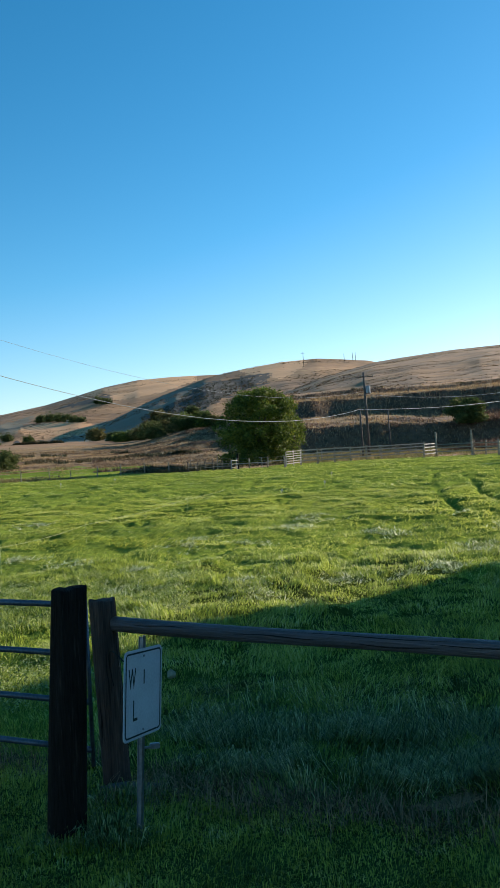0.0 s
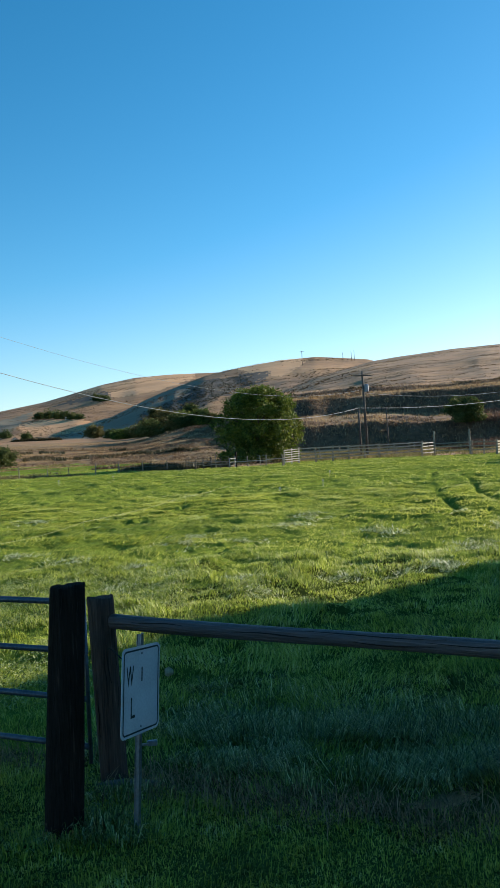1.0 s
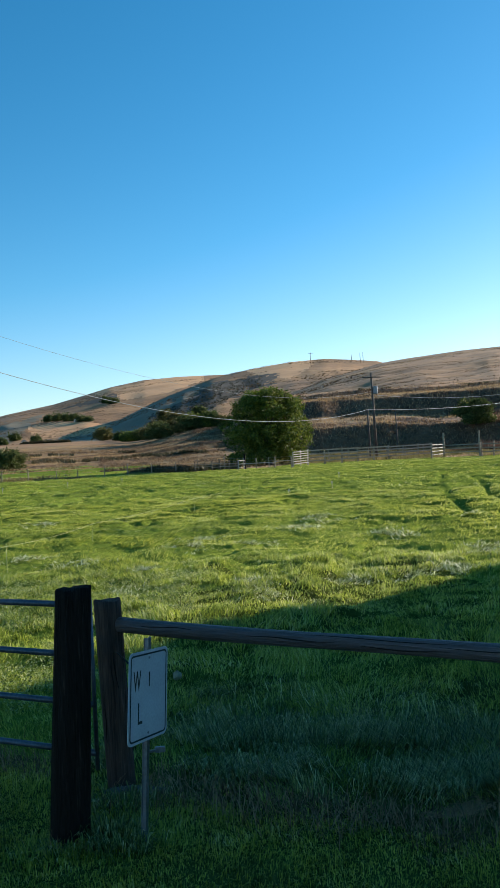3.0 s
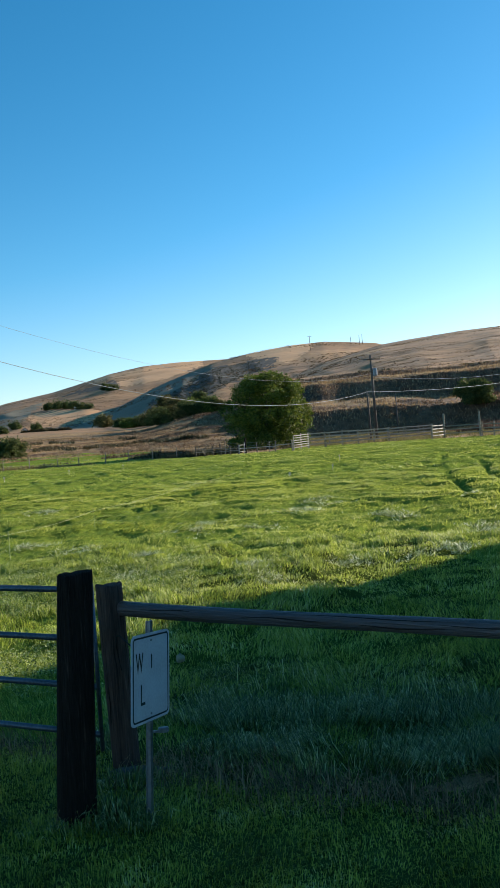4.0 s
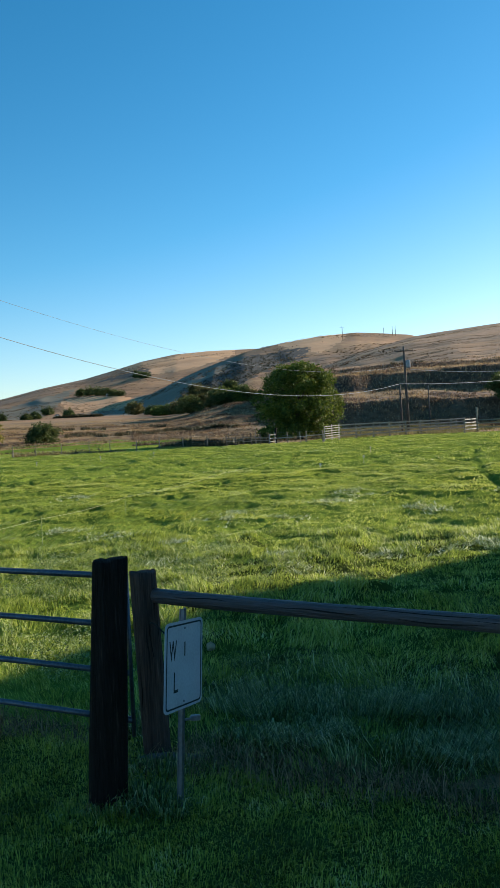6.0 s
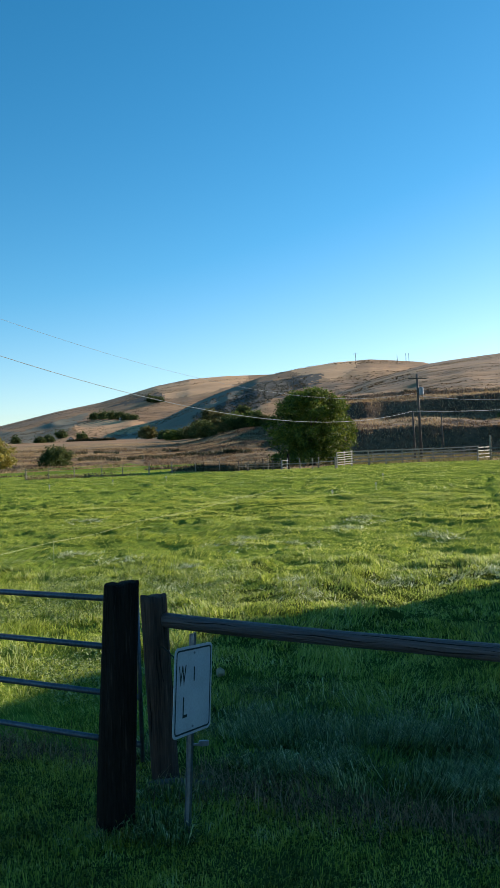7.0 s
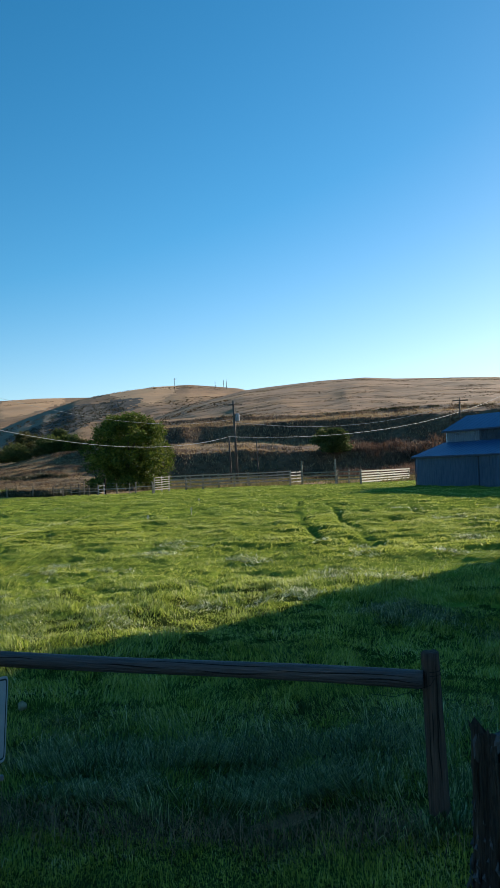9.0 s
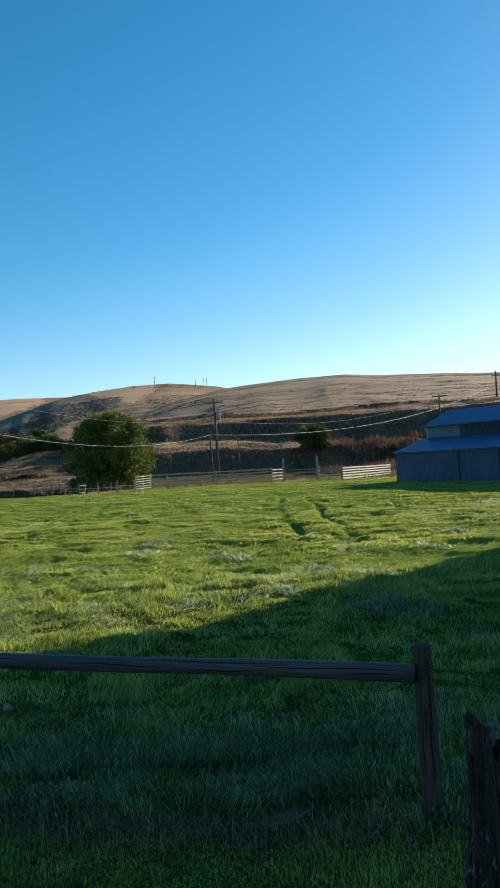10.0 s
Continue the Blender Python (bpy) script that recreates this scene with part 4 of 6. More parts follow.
def tree(az, r, width, height, leaf, count, material, seed, label, name="tree", category="tree", squat=0.0):
    rng = random.Random(seed)
    top = empty(name, place(az, r), label, category)
    lobes = []
    if squat:
        lobes = [(0, 0, height * 0.42, width * 0.34, width * 0.34, height * 0.36), (width * 0.1, 0, height * 0.22, width * 0.36, width * 0.34, height * 0.2)]
        for k in range(22):
            a, e = 2.4 * k + rng.uniform(-0.4, 0.4), rng.uniform(-0.1, 1.4)
            g, q = rng.uniform(0.8, 1.1), rng.uniform(0.09, 0.17)
            lobes.append((math.cos(a) * math.cos(e) * width * 0.4 * g, math.sin(a) * math.cos(e) * width * 0.4 * g, height * (0.22 + 0.6 * g * math.sin(max(e, 0))), width * q, width * q, height * q))
    for k in range(0 if squat else 11):
        a, f = rng.uniform(0, 2 * math.pi), rng.uniform(0.15, 0.85)
        lo = 0.3
        z = height * rng.uniform(lo, 0.78)
        reach = width / 2 * f * (1.0 if z < height * 0.6 else 0.6)
        s = rng.uniform(0.2, 0.34)
        lobes.append((math.cos(a) * reach, math.sin(a) * reach, z, width * s, width * s, height * s * 0.75))
    trunk(top, height, max(0.08, height * 0.028), seed, 6, 0.45)
    crown("crown", lobes, count, leaf, material, top, seed)
    return top


def big_tree():
    """The broad dome-shaped tree on the far side of the pasture."""
    top = empty("tree", place(0.75, 88), "broad round-crowned green leafy tree beyond the fence", "tree")
    rng = random.Random(5)
    lobes = [(0, 0, 4.2, 3.6, 3.4, 3.4), (-0.6, 0, 3.0, 4.0, 3.6, 2.6), (0.9, 0, 2.9, 4.0, 3.6, 2.4)]
    for k in range(46):
        a, e = rng.uniform(0, 2 * math.pi), rng.uniform(-0.25, 1.45)
        R = 4.4 * (0.92 + 0.16 * rng.random())
        x, y, z = R * math.cos(a) * math.cos(e), R * math.sin(a) * math.cos(e), 3.35 + 4.2 * math.sin(e)
        x += 0.35 * math.sin(z)
        s = rng.uniform(0.5, 1.15)
        lobes.append((x, y, max(0.7, z), s, s, s * 0.8))
    for k in range(26):
        a, e = 2 * math.pi * k / 13 + rng.uniform(-0.2, 0.2), rng.uniform(0.35, 1.05)
        s = rng.uniform(0.5, 0.9)
        lobes.append((4.5 * math.cos(a) * math.cos(e), 4.5 * math.sin(a) * math.cos(e), 3.4 + 4.3 * math.sin(e), s, s, s * 0.8))
    for k in range(14):
        a = 2 * math.pi * k / 14 + rng.uniform(-0.2, 0.2)
        s = rng.uniform(0.7, 1.1)
        lobes.append((3.7 * math.cos(a), 3.7 * math.sin(a), rng.uniform(0.7, 1.2), s, s, 0.7))
    trunk(top, 8, 0.32, 3, 9, 0.5)
    crown("crown", lobes, 40000, 0.15, M_LEAF, top, 11)


big_tree()
RANGE = np.concatenate([np.arange(86, 220, 0.5), np.arange(220, 1650, 2.0)])


def on_slope(az, el, nearest=86.0):
    """How far off the land, going out that way, first rises to that angle from the eye."""
    rs = RANGE[RANGE >= nearest]
    a = radians(az)
    z = land(rs * math.sin(a), rs * math.cos(a))
    over = np.degrees(np.arctan2(z - EYE_Z, rs)) >= el
    return float(rs[np.argmax(over)]) if over.any() else float(rs[-1])


def shrub_at(az, el, wide, high, count, material, seed, label, nearest=86.0, name="tree"):
    r = on_slope(az, el, nearest)
    w, h = r * radians(wide), r * radians(high)
    tree(az, r, w * 1.05, h * 1.1, max(0.16, r * 0.0013), count, material, seed, label, name, name, 1)


shrub_at(15.03, 0.6, 2.9, 1.75, 12000, M_LEAFDARK, 2, "dark green rounded shrub growing on the bank", 120, "shrub")
tree(-17.0, 122, 5.4, 3.0, 0.2, 4200, M_LEAFDARK, 6, "dark green rounded shrub in the dry field", "shrub", "shrub", 1)
tree(-20.7, 118, 4.6, 4.4, 0.2, 2400, M_LEAFYELLOW, 7, "yellowing autumn tree in the dry field", "tree", "tree", 1)
GROVE = [(-10.66, 0.96, 1.45, 1.06), (-9.5, 0.9, 0.9, 0.66), (-8.9, 0.9, 0.9, 0.6), (-6.82, 0.8, 2.3, 1.5), (-7.7, 0.85, 1.2, 1.0), (-6.33, 1.9, 1.5, 1.2),
         (-4.9, 0.94, 1.45, 1.26), (-3.27, 1.8, 1.6, 1.03), (-2.85, 0.83, 1.3, 1.27), (-5.65, 1.7, 1.6, 1.1), (-5.4, 0.9, 1.1, 0.8), (-3.9, 1.2, 1.2, 1.0),
         (-9.0, 0.8, 1.2, 0.6), (-8.3, 0.85, 1.2, 0.8), (-7.2, 1.3, 1.3, 0.9), (-6.0, 1.2, 1.4, 1.1), (-5.2, 1.6, 1.2, 0.9), (-4.5, 1.9, 1.1, 0.8), (-3.9, 2.4, 1.0, 0.7), (-2.4, 1.5, 1.2, 1.0), (-6.6, 0.75, 1.5, 0.9), (-4.2, 0.75, 1.5, 0.8), (-3.4, 0.7, 1.4, 0.8)]
for k, (a, e, w, h) in enumerate(GROVE):
    shrub_at(a, e, w * 0.95, h * 0.8, 2400, (M_LEAFOLIVE, M_LEAFDARK, M_LEAF, M_LEAFDARK, M_LEAFOLIVE)[k % 5], 20 + k, "bushy green tree at the foot of the hill", 190)
FARGROVE = [(-14.3, 2.42, 0.67, 0.58), (-13.7, 2.44, 0.67, 0.69), (-13.11, 2.41, 0.67, 0.65), (-12.58, 2.38, 0.68, 0.58), (-12.1, 2.35, 0.7, 0.42), (-11.6, 2.33, 0.6, 0.32),
            (-16.53, 1.23, 0.91, 0.6), (-15.16, 1.08, 0.74, 0.54), (-17.4, 0.95, 0.9, 0.6), (-18.0, 0.85, 0.8, 0.5), (-10.4, 3.56, 0.5, 0.5), (-10.0, 3.5, 0.5, 0.45), (-9.7, 3.5, 0.3, 0.3), (-19.6, 0.61, 0.63, 0.65)]
for k, (a, e, w, h) in enumerate(FARGROVE):
    shrub_at(a, e, w * 0.8, h * 0.65, 1100, M_LEAFDARK, 60 + k, "dark distant tree of a grove on the hillside", 300)


def brush_by_angle(name, az, el, nearest, height, width, material, label, rng):
    """Brush standing where the land shows at those angles from the eye."""
    bins = np.linspace(az.min() - 0.01, az.max() + 0.01, 70)
    rs = RANGE[RANGE >= nearest]
    r = np.zeros(len(az))
    for lo, hi in zip(bins, bins[1:]):
        m = (az >= lo) & (az < hi)
        if m.any():
            a = radians((lo + hi) / 2)
            e = np.degrees(np.arctan2(land(rs * math.sin(a), rs * math.cos(a)) - EYE_Z, rs))
            r[m] = np.interp(el[m], np.maximum.accumulate(e) + np.arange(len(e)) * 1e-9, rs)
    x, y = r * np.sin(np.radians(az)), r * np.cos(np.radians(az))
    n = len(x)
    blades(name, x, y, land(x, y), rng.uniform(0.3, 1.0, n) * height, rng.uniform(0.5, 1.3, n) * width, rng.uniform(0.1, 1.0, n), rng.uniform(0, 6.28, n), rng, material, label, "brush")


def build_gullies():
    rng = np.random.default_rng(33)
    # a low dark rise at the foot of the far hill
    n = 1200
    u = rng.uniform(-1, 1, n)
    brush_by_angle("foothill_brush", -14.6 + 1.5 * u, 0.62 + 0.55 * (1 - u * u) * rng.uniform(0, 1, n), 300, 1.8, 3, M_WEED, "dark brush on a low rise at the foot of the hill", rng)
    # dark weeds along old ditches in the dry field
    n = 3000
    a = rng.uniform(-15.5, -3.5, n)
    mid = np.interp(a, [-15.5, -11.7, -9.7, -7.4, -3.5], [-0.3, -0.43, -0.37, -0.25, -0.17]) + 0.05 * np.sin(a * 2.1)
    keep = vnoise(a * 1.7, a * 0, 62) > 0.35
    brush_by_angle("ditch_weeds", a[keep], (mid + rng.normal(0, 0.025, n))[keep], 92, 0.75, 0.3, M_WEED, "dark weeds along an old ditch in the dry field", rng)
    n = 1200
    a = rng.uniform(-18, -8, n)
    keep = vnoise(a * 1.3, a * 0 + 5, 62) > 0.5
    brush_by_angle("ditch_weeds", a[keep], (0.09 + 0.04 * np.sin(a * 1.6) + rng.normal(0, 0.025, n))[keep], 92, 0.7, 0.35, M_WEED, "dark weeds along an old ditch in the dry field", rng)
    # sagebrush on the flank of the middle hill, dark-leaved to keep its shaded tone
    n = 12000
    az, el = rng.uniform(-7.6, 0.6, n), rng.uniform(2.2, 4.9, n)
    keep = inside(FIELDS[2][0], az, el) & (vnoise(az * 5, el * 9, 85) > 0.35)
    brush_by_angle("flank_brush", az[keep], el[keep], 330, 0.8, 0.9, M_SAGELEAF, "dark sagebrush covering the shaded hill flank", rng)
    # a broken row of low bushes along the top of the bank
    n = 5000
    a = np.radians(rng.uniform(3, 26, n))
    r = 175 + 7 * (0.5 - fbm(np.degrees(a) * 0.22, a * 0 + 3, 4, 21)) + rng.normal(0, 1.0, n)
    x, y = r * np.sin(a), r * np.cos(a)
    keep = vnoise(x * 0.35, y * 0.1, 86) > 0.55
    x, y = x[keep], y[keep]
    n = len(x)
    blades("bank_top_brush", x, y, land(x, y), rng.uniform(0.15, 0.7, n) * (0.1 + 1.1 * vnoise(x * 0.5, y * 0.2, 87)), rng.uniform(0.1, 0.25, n), rng.uniform(0.1, 0.9, n), rng.uniform(0, 6.28, n), rng, M_WEED,
           "dark low brush along the top of the bank", "brush")


build_gullies()


# ---- the unseen added shed that shades the verge ----
def gz(x, y):
    return float(land(np.array(float(x)), np.array(float(y))))


def prism(bm, outline, m, length):
    """A closed outline (u, z) drawn out along the local y."""
    a = [bm.verts.new(m @ Vector((u, 0, z))) for u, z in outline]
    b = [bm.verts.new(m @ Vector((u, length, z))) for u, z in outline]
    k = len(outline)
    for i in range(k):
        bm.faces.new((a[i], a[(i + 1) % k], b[(i + 1) % k], b[i]))
    bm.faces.new(a[::-1])
    bm.faces.new(b)
    return bm


def shed():
    """A tall barn-roofed shed added outside the view, to block the sun from the verge."""
    s, n = Vector((math.sin(radians(SUN_AZ)), math.cos(radians(SUN_AZ)), 0)), Vector((-math.cos(radians(SUN_AZ)), math.sin(radians(SUN_AZ)), 0))
    q = n * 7.65 + s * 22
    top = empty("shed", (q.x, q.y, 0), "unseen board shed added to cast the shade on the verge", "shed")
    m = Matrix(((s.x, -n.x, 0, 0), (s.y, -n.y, 0, 0), (0, 0, 1, 0), (0, 0, 0, 1)))
    across = m @ Matrix(((0, 1, 0, 0), (1, 0, 0, 0), (0, 0, 1, 0), (0, 0, 0, 1)))
    gable = [(0, 5.45), (1.0, 6.4), (5, 9.2), (12, 10.6), (19, 9.2), (23, 6.4), (24, 5.45)]
    bm = bmesh.new()
    prism(bm, [(0, -0.3)] + gable + [(24, -0.3)], across, 12)
    part("wall", bm, M_GREYWOOD, top)
    bm = bmesh.new()
    prism(bm, [(u, z + 0.01) for u, z in gable] + [(u, z + 0.14) for u, z in gable[::-1]], across @ Matrix.Translation((0, -0.2, 0)), 12.4)
    part("roof", bm, M_HOUSEROOF, top, "dark sheet roof")


shed()


# ---- barn ----
def barn():
    k, e, f = Vector((24.07, 63.43, 0)), Vector((0.968, 0.25, 0)), Vector((0.25, -0.968, 0))
    top = empty("barn", k, "blue-roofed metal barn with a lean-to and grey-blue ribbed siding", "barn")
    m = Matrix(((e.x, f.x, 0, 0), (e.y, f.y, 0, 0), (0, 0, 1, 0), (0, 0, 0, 1)))
    L = 20.0

    def ribbed(u, z0, z1, y0, y1, pitch, depth):
        """A wall of upright ribs, facing the pasture."""
        bm = bmesh.new()
        y, prev = y0, None
        prof = [(0.0, 0.0), (0.55, 0.0), (0.65, -1.0), (0.9, -1.0), (1.0, 0.0)]
        while y < y1 - 1e-6:
            for a, d in prof[:-1] if y + pitch < y1 - 1e-6 else prof:
                yy = min(y + a * pitch, y1)
                pair = [bm.verts.new(m @ Vector((u + d * depth, yy, z))) for z in (z0, z1)]
                if prev:
                    bm.faces.new((prev[0], pair[0], pair[1], prev[1]))
                prev = pair
            y += pitch
        bmesh.ops.solidify(bm, geom=bm.faces[:], thickness=0.02)
        return bm

    part("wall", ribbed(0, -0.2, 2.36, 0, 7.8, 0.30, 0.035), M_SIDING, top, "grey-blue ribbed lower siding")
    part("door", ribbed(-0.03, 0.0, 2.3, 7.84, 12.0, 0.30, 0.035), M_SIDING, top, "ribbed sliding barn door")
    part("wall", ribbed(0, -0.2, 2.36, 12.04, L, 0.30, 0.035), M_SIDING, top, "grey-blue ribbed lower siding")
    part("upper_wall", ribbed(3.1, 3.3, 4.44, 0, 4.2, 0.28, 0.035), M_SIDINGPALE, top, "pale ribbed upper siding")
    part("upper_wall", ribbed(3.1, 3.3, 4.44, 4.22, L, 0.28, 0.035), M_SIDINGDARK, top, "darker upper siding")

    def slope(u0, z0, u1, z1, name, label):
        bm = bmesh.new()
        d = Vector((u1 - u0, 0, z1 - z0)).normalized()
        nrm = Vector((-d.z, 0, d.x))
        prism(bm, [(u0, z0), (u1, z1), (u1 + nrm.x * 0.06, z1 + nrm.z * 0.06), (u0 + nrm.x * 0.06, z0 + nrm.z * 0.06)], m @ Matrix.Translation((0, -0.25, 0)), L + 0.5)
        sheet = part(name, bm, M_ROOF, top, label)
        y = -0.1
        while y < L + 0.2:
            bm = bmesh.new()
            c = [bm.verts.new(m @ (Vector((uu, y + dy, zz)) + nrm * h)) for uu, zz in ((u0, z0), (u1, z1)) for dy, h in ((0, 0.058), (0.05, 0.058), (0.025, 0.078))]
            for q in ((0, 3, 5, 2), (1, 2, 5, 4), (0, 1, 4, 3), (0, 2, 1), (3, 4, 5)):
                bm.faces.new([c[i] for i in q])
            part("rib", bm, M_ROOF, sheet)
            y += 0.6
    slope(-0.28, 2.32, 3.1, 3.42, "lean_to_roof", "blue metal lean-to roof")
    slope(2.85, 4.36, 5.5, 5.66, "roof", "blue metal upper roof")
    slope(8.2, 4.36, 5.5, 5.67, "roof", "blue metal upper roof")
    slope(11.3, 2.32, 7.9, 3.42, "lean_to_roof", "blue metal lean-to roof")
    bm = bmesh.new()
    prism(bm, [(-0.32, 2.24), (-0.26, 2.24), (-0.26, 2.37), (-0.32, 2.37)], m @ Matrix.Translation((0, -0.25, 0)), L + 0.5)
    part("fascia", bm, M_TRIM, top, "dark eave board")
    bm = bmesh.new()
    prism(bm, [(2.8, 4.28), (2.86, 4.28), (2.86, 4.4), (2.8, 4.4)], m @ Matrix.Translation((0, -0.25, 0)), L + 0.5)
    part("fascia", bm, M_TRIM, top, "dark eave board")
    for y in (0.0, 7.82, 12.02):
        bm = bmesh.new()
        box(bm, -0.07, y, 1.1, 0.05, 0.1, 2.45, m=m)
        part("corner_trim", bm, M_TRIM, top)
    part("back_wall", ribbed(10.98, -0.2, 2.36, 0, L, 0.6, 0.035), M_SIDING, top)
    part("back_wall", ribbed(7.88, 3.3, 4.44, 0, L, 0.6, 0.035), M_SIDING, top)
    for y0 in (0.05, L - 0.1):
        bm = bmesh.new()
        prism(bm, [(0.02, -0.2), (10.98, -0.2), (10.98, 2.3), (7.88, 3.38), (7.88, 4.4), (5.5, 5.6), (3.13, 4.4), (3.13, 3.38), (0.02, 2.3)], m @ Matrix.Translation((0, y0, 0)), 0.08)
        part("end_wall", bm, M_SIDING, top)


barn()


# ---- corral fences ----
def polar(az, d):
    return Vector((d * math.sin(radians(az)), d * math.cos(radians(az)), 0))


def fence(name, a, b, posts, rails, height, board, thick, m_board, m_post, label, post_r=0.07, jitter=0.04, seed=0, group="corral fences"):
    rng = random.Random(seed)
    p0, p1 = polar(*a), polar(*b)
    z0 = gz(p0.x, p0.y)
    top = empty(name, (p0.x, p0.y, z0), label, "fence", group)
    d = p1 - p0
    ang = math.atan2(d.y, d.x)
    for k in range(posts):
        q = d * (k / (posts - 1)) if posts > 1 else Vector()
        dz = gz(p0.x + q.x, p0.y + q.y) - z0
        h = height + rng.uniform(-0.06, 0.16)
        bm = bmesh.new()
        tube(bm, [(q.x, q.y, dz - 0.3), (q.x + rng.uniform(-jitter, jitter), q.y, dz + h)], [post_r, post_r * 0.9], 8, 0.15, k)
        part("post", bm, m_post, top)
    side = Vector((d.y, -d.x, 0)).normalized() * (post_r + thick / 2)
    for z in rails:
        for k in range(posts - 1):
            q0, q1 = d * (k / (posts - 1)), d * ((k + 1) / (posts - 1))
            c, l = (q0 + q1) / 2 + side, (q1 - q0).length
            dz = (gz(p1.x, p1.y) - z0) * (k + 0.5) / (posts - 1)
            bm = bmesh.new()
            box(bm, 0, 0, 0, l + 0.1, thick, board, 0, 0.008, Matrix.Translation((c.x, c.y, dz + z + rng.uniform(-0.5, 0.5) * jitter)) @ Matrix.Rotation(ang, 4, "Z") @ Matrix.Rotation(rng.uniform(-0.2, 0.2) * jitter, 4, "Y"))
            part("rail", bm, m_board, top)
    return top


fence("corral_panel", (2.47, 76), (3.48, 78.6), 3, (0.3, 0.52, 0.74, 0.96, 1.18, 1.4), 1.45, 0.075, 0.04, M_PALEBOARD, M_PALEBOARD, "pale weathered corral panel of six rails", 0.05, 0.0, 1)
fence("board_fence", (3.48, 79), (12.0, 92), 9, (0.4, 0.72, 1.04, 1.36), 1.4, 0.13, 0.04, M_FENCEWOOD, M_FENCEWOOD, "weathered grey board fence of the corral", 0.09, 0.09, 2)
fence("corral_panel", (12.0, 82), (12.8, 86), 2, (0.35, 0.68, 1.0, 1.32), 1.4, 0.1, 0.03, M_PALEBOARD, M_FENCEWOOD, "short pale board panel of the corral", 0.07, 0.0, 3)
fence("board_fence", (12.85, 84.5), (15.2, 83.5), 2, (0.5, 0.85, 1.2), 2.5, 0.11, 0.04, M_FENCEWOOD, M_FENCEWOOD, "grey rails between two tall gate posts", 0.1, 0.04, 4)
fence("board_fence", (15.3, 84), (16.9, 82), 3, (0.45, 0.8, 1.2), 1.35, 0.12, 0.04, M_FENCEWOOD, M_FENCEWOOD, "weathered grey board fence of the corral", 0.08, 0.05, 5)
fence("cream_fence", (16.93, 80), (20.2, 93), 4, (0.2, 0.45, 0.7, 0.95, 1.2), 1.3, 0.13, 0.03, M_CREAM, M_FENCEWOOD, "cream-painted five-board fence panel in the sun", 0.09, 0.03, 6)
fence("board_fence", (5.0, 93), (11.5, 99), 6, (0.5, 0.95, 1.3), 1.35, 0.1, 0.04, M_FENCEWOOD, M_FENCEWOOD, "weathered grey board fence of the corral", 0.07, 0.1, 7)
fence("board_fence", (20.2, 93), (21.6, 92), 2, (0.7, 1.05), 1.3, 0.1, 0.05, M_FENCEWOOD, M_FENCEWOOD, "dark rails joining the fence to the barn", 0.07, 0.0, 8)
fence("rail_fence", (-4.4, 75), (-1.45, 74), 6, (0.45, 0.72), 0.95, 0.06, 0.03, M_FENCEWOOD, M_POLE, "low weathered rail fence along the ditch", 0.06, 0.14, 9)
fence("rail_fence", (-1.4, 74), (2.4, 76.6), 4, (0.6,), 0.9, 0.07, 0.04, M_PALEBOARD, M_FENCEWOOD, "single pale rail on short posts under the tree", 0.06, 0.08, 10)
fence("field_gate", (-1.38, 73.8), (-1.0, 75), 2, (0.3, 0.6, 0.9), 0.95, 0.05, 0.04, M_PALEBOARD, M_STEEL, "small pale metal gate standing ajar", 0.04, 0.0, 11)


def wire_fence():
    rng = random.Random(8)
    ends = [(-24, 74), (-17, 73), (-10, 76), (-3, 78), (2.5, 72)]
    pts = []
    for k in range(17):
        az = -24 + 26.5 * k / 16
        d = float(np.interp(az, [e[0] for e in ends], [e[1] for e in ends]))
        pts.append(polar(az + rng.uniform(-0.15, 0.15), d))
    p0 = pts[0]
    z0 = gz(p0.x, p0.y)
    top = empty("wire_fence", (p0.x, p0.y, z0), "wire fence on thin weathered posts along the pasture", "fence")
    tips = []
    for k, p in enumerate(pts):
        q = p - p0
        dz = gz(p.x, p.y) - z0
        thick = 0.11 if k == 14 else rng.choice((0.04, 0.05, 0.06))
        h = 1.45 if k == 14 else rng.uniform(0.95, 1.25)
        bm = bmesh.new()
        tube(bm, [(q.x, q.y, dz - 0.3), (q.x + rng.uniform(-0.06, 0.06), q.y, dz + h)], [thick, thick * 0.9], 7, 0.15, k)
        part("post", bm, M_DARKPOST if k == 14 else M_FENCEWOOD, top)
        tips.append((q, dz))
    for z in (0.45, 0.72, 1.0):
        bm = bmesh.new()
        tube(bm, [(q.x, q.y, dz + z) for q, dz in tips], 0.004, 4)
        part("wire", bm, M_WIRE, top)


wire_fence()


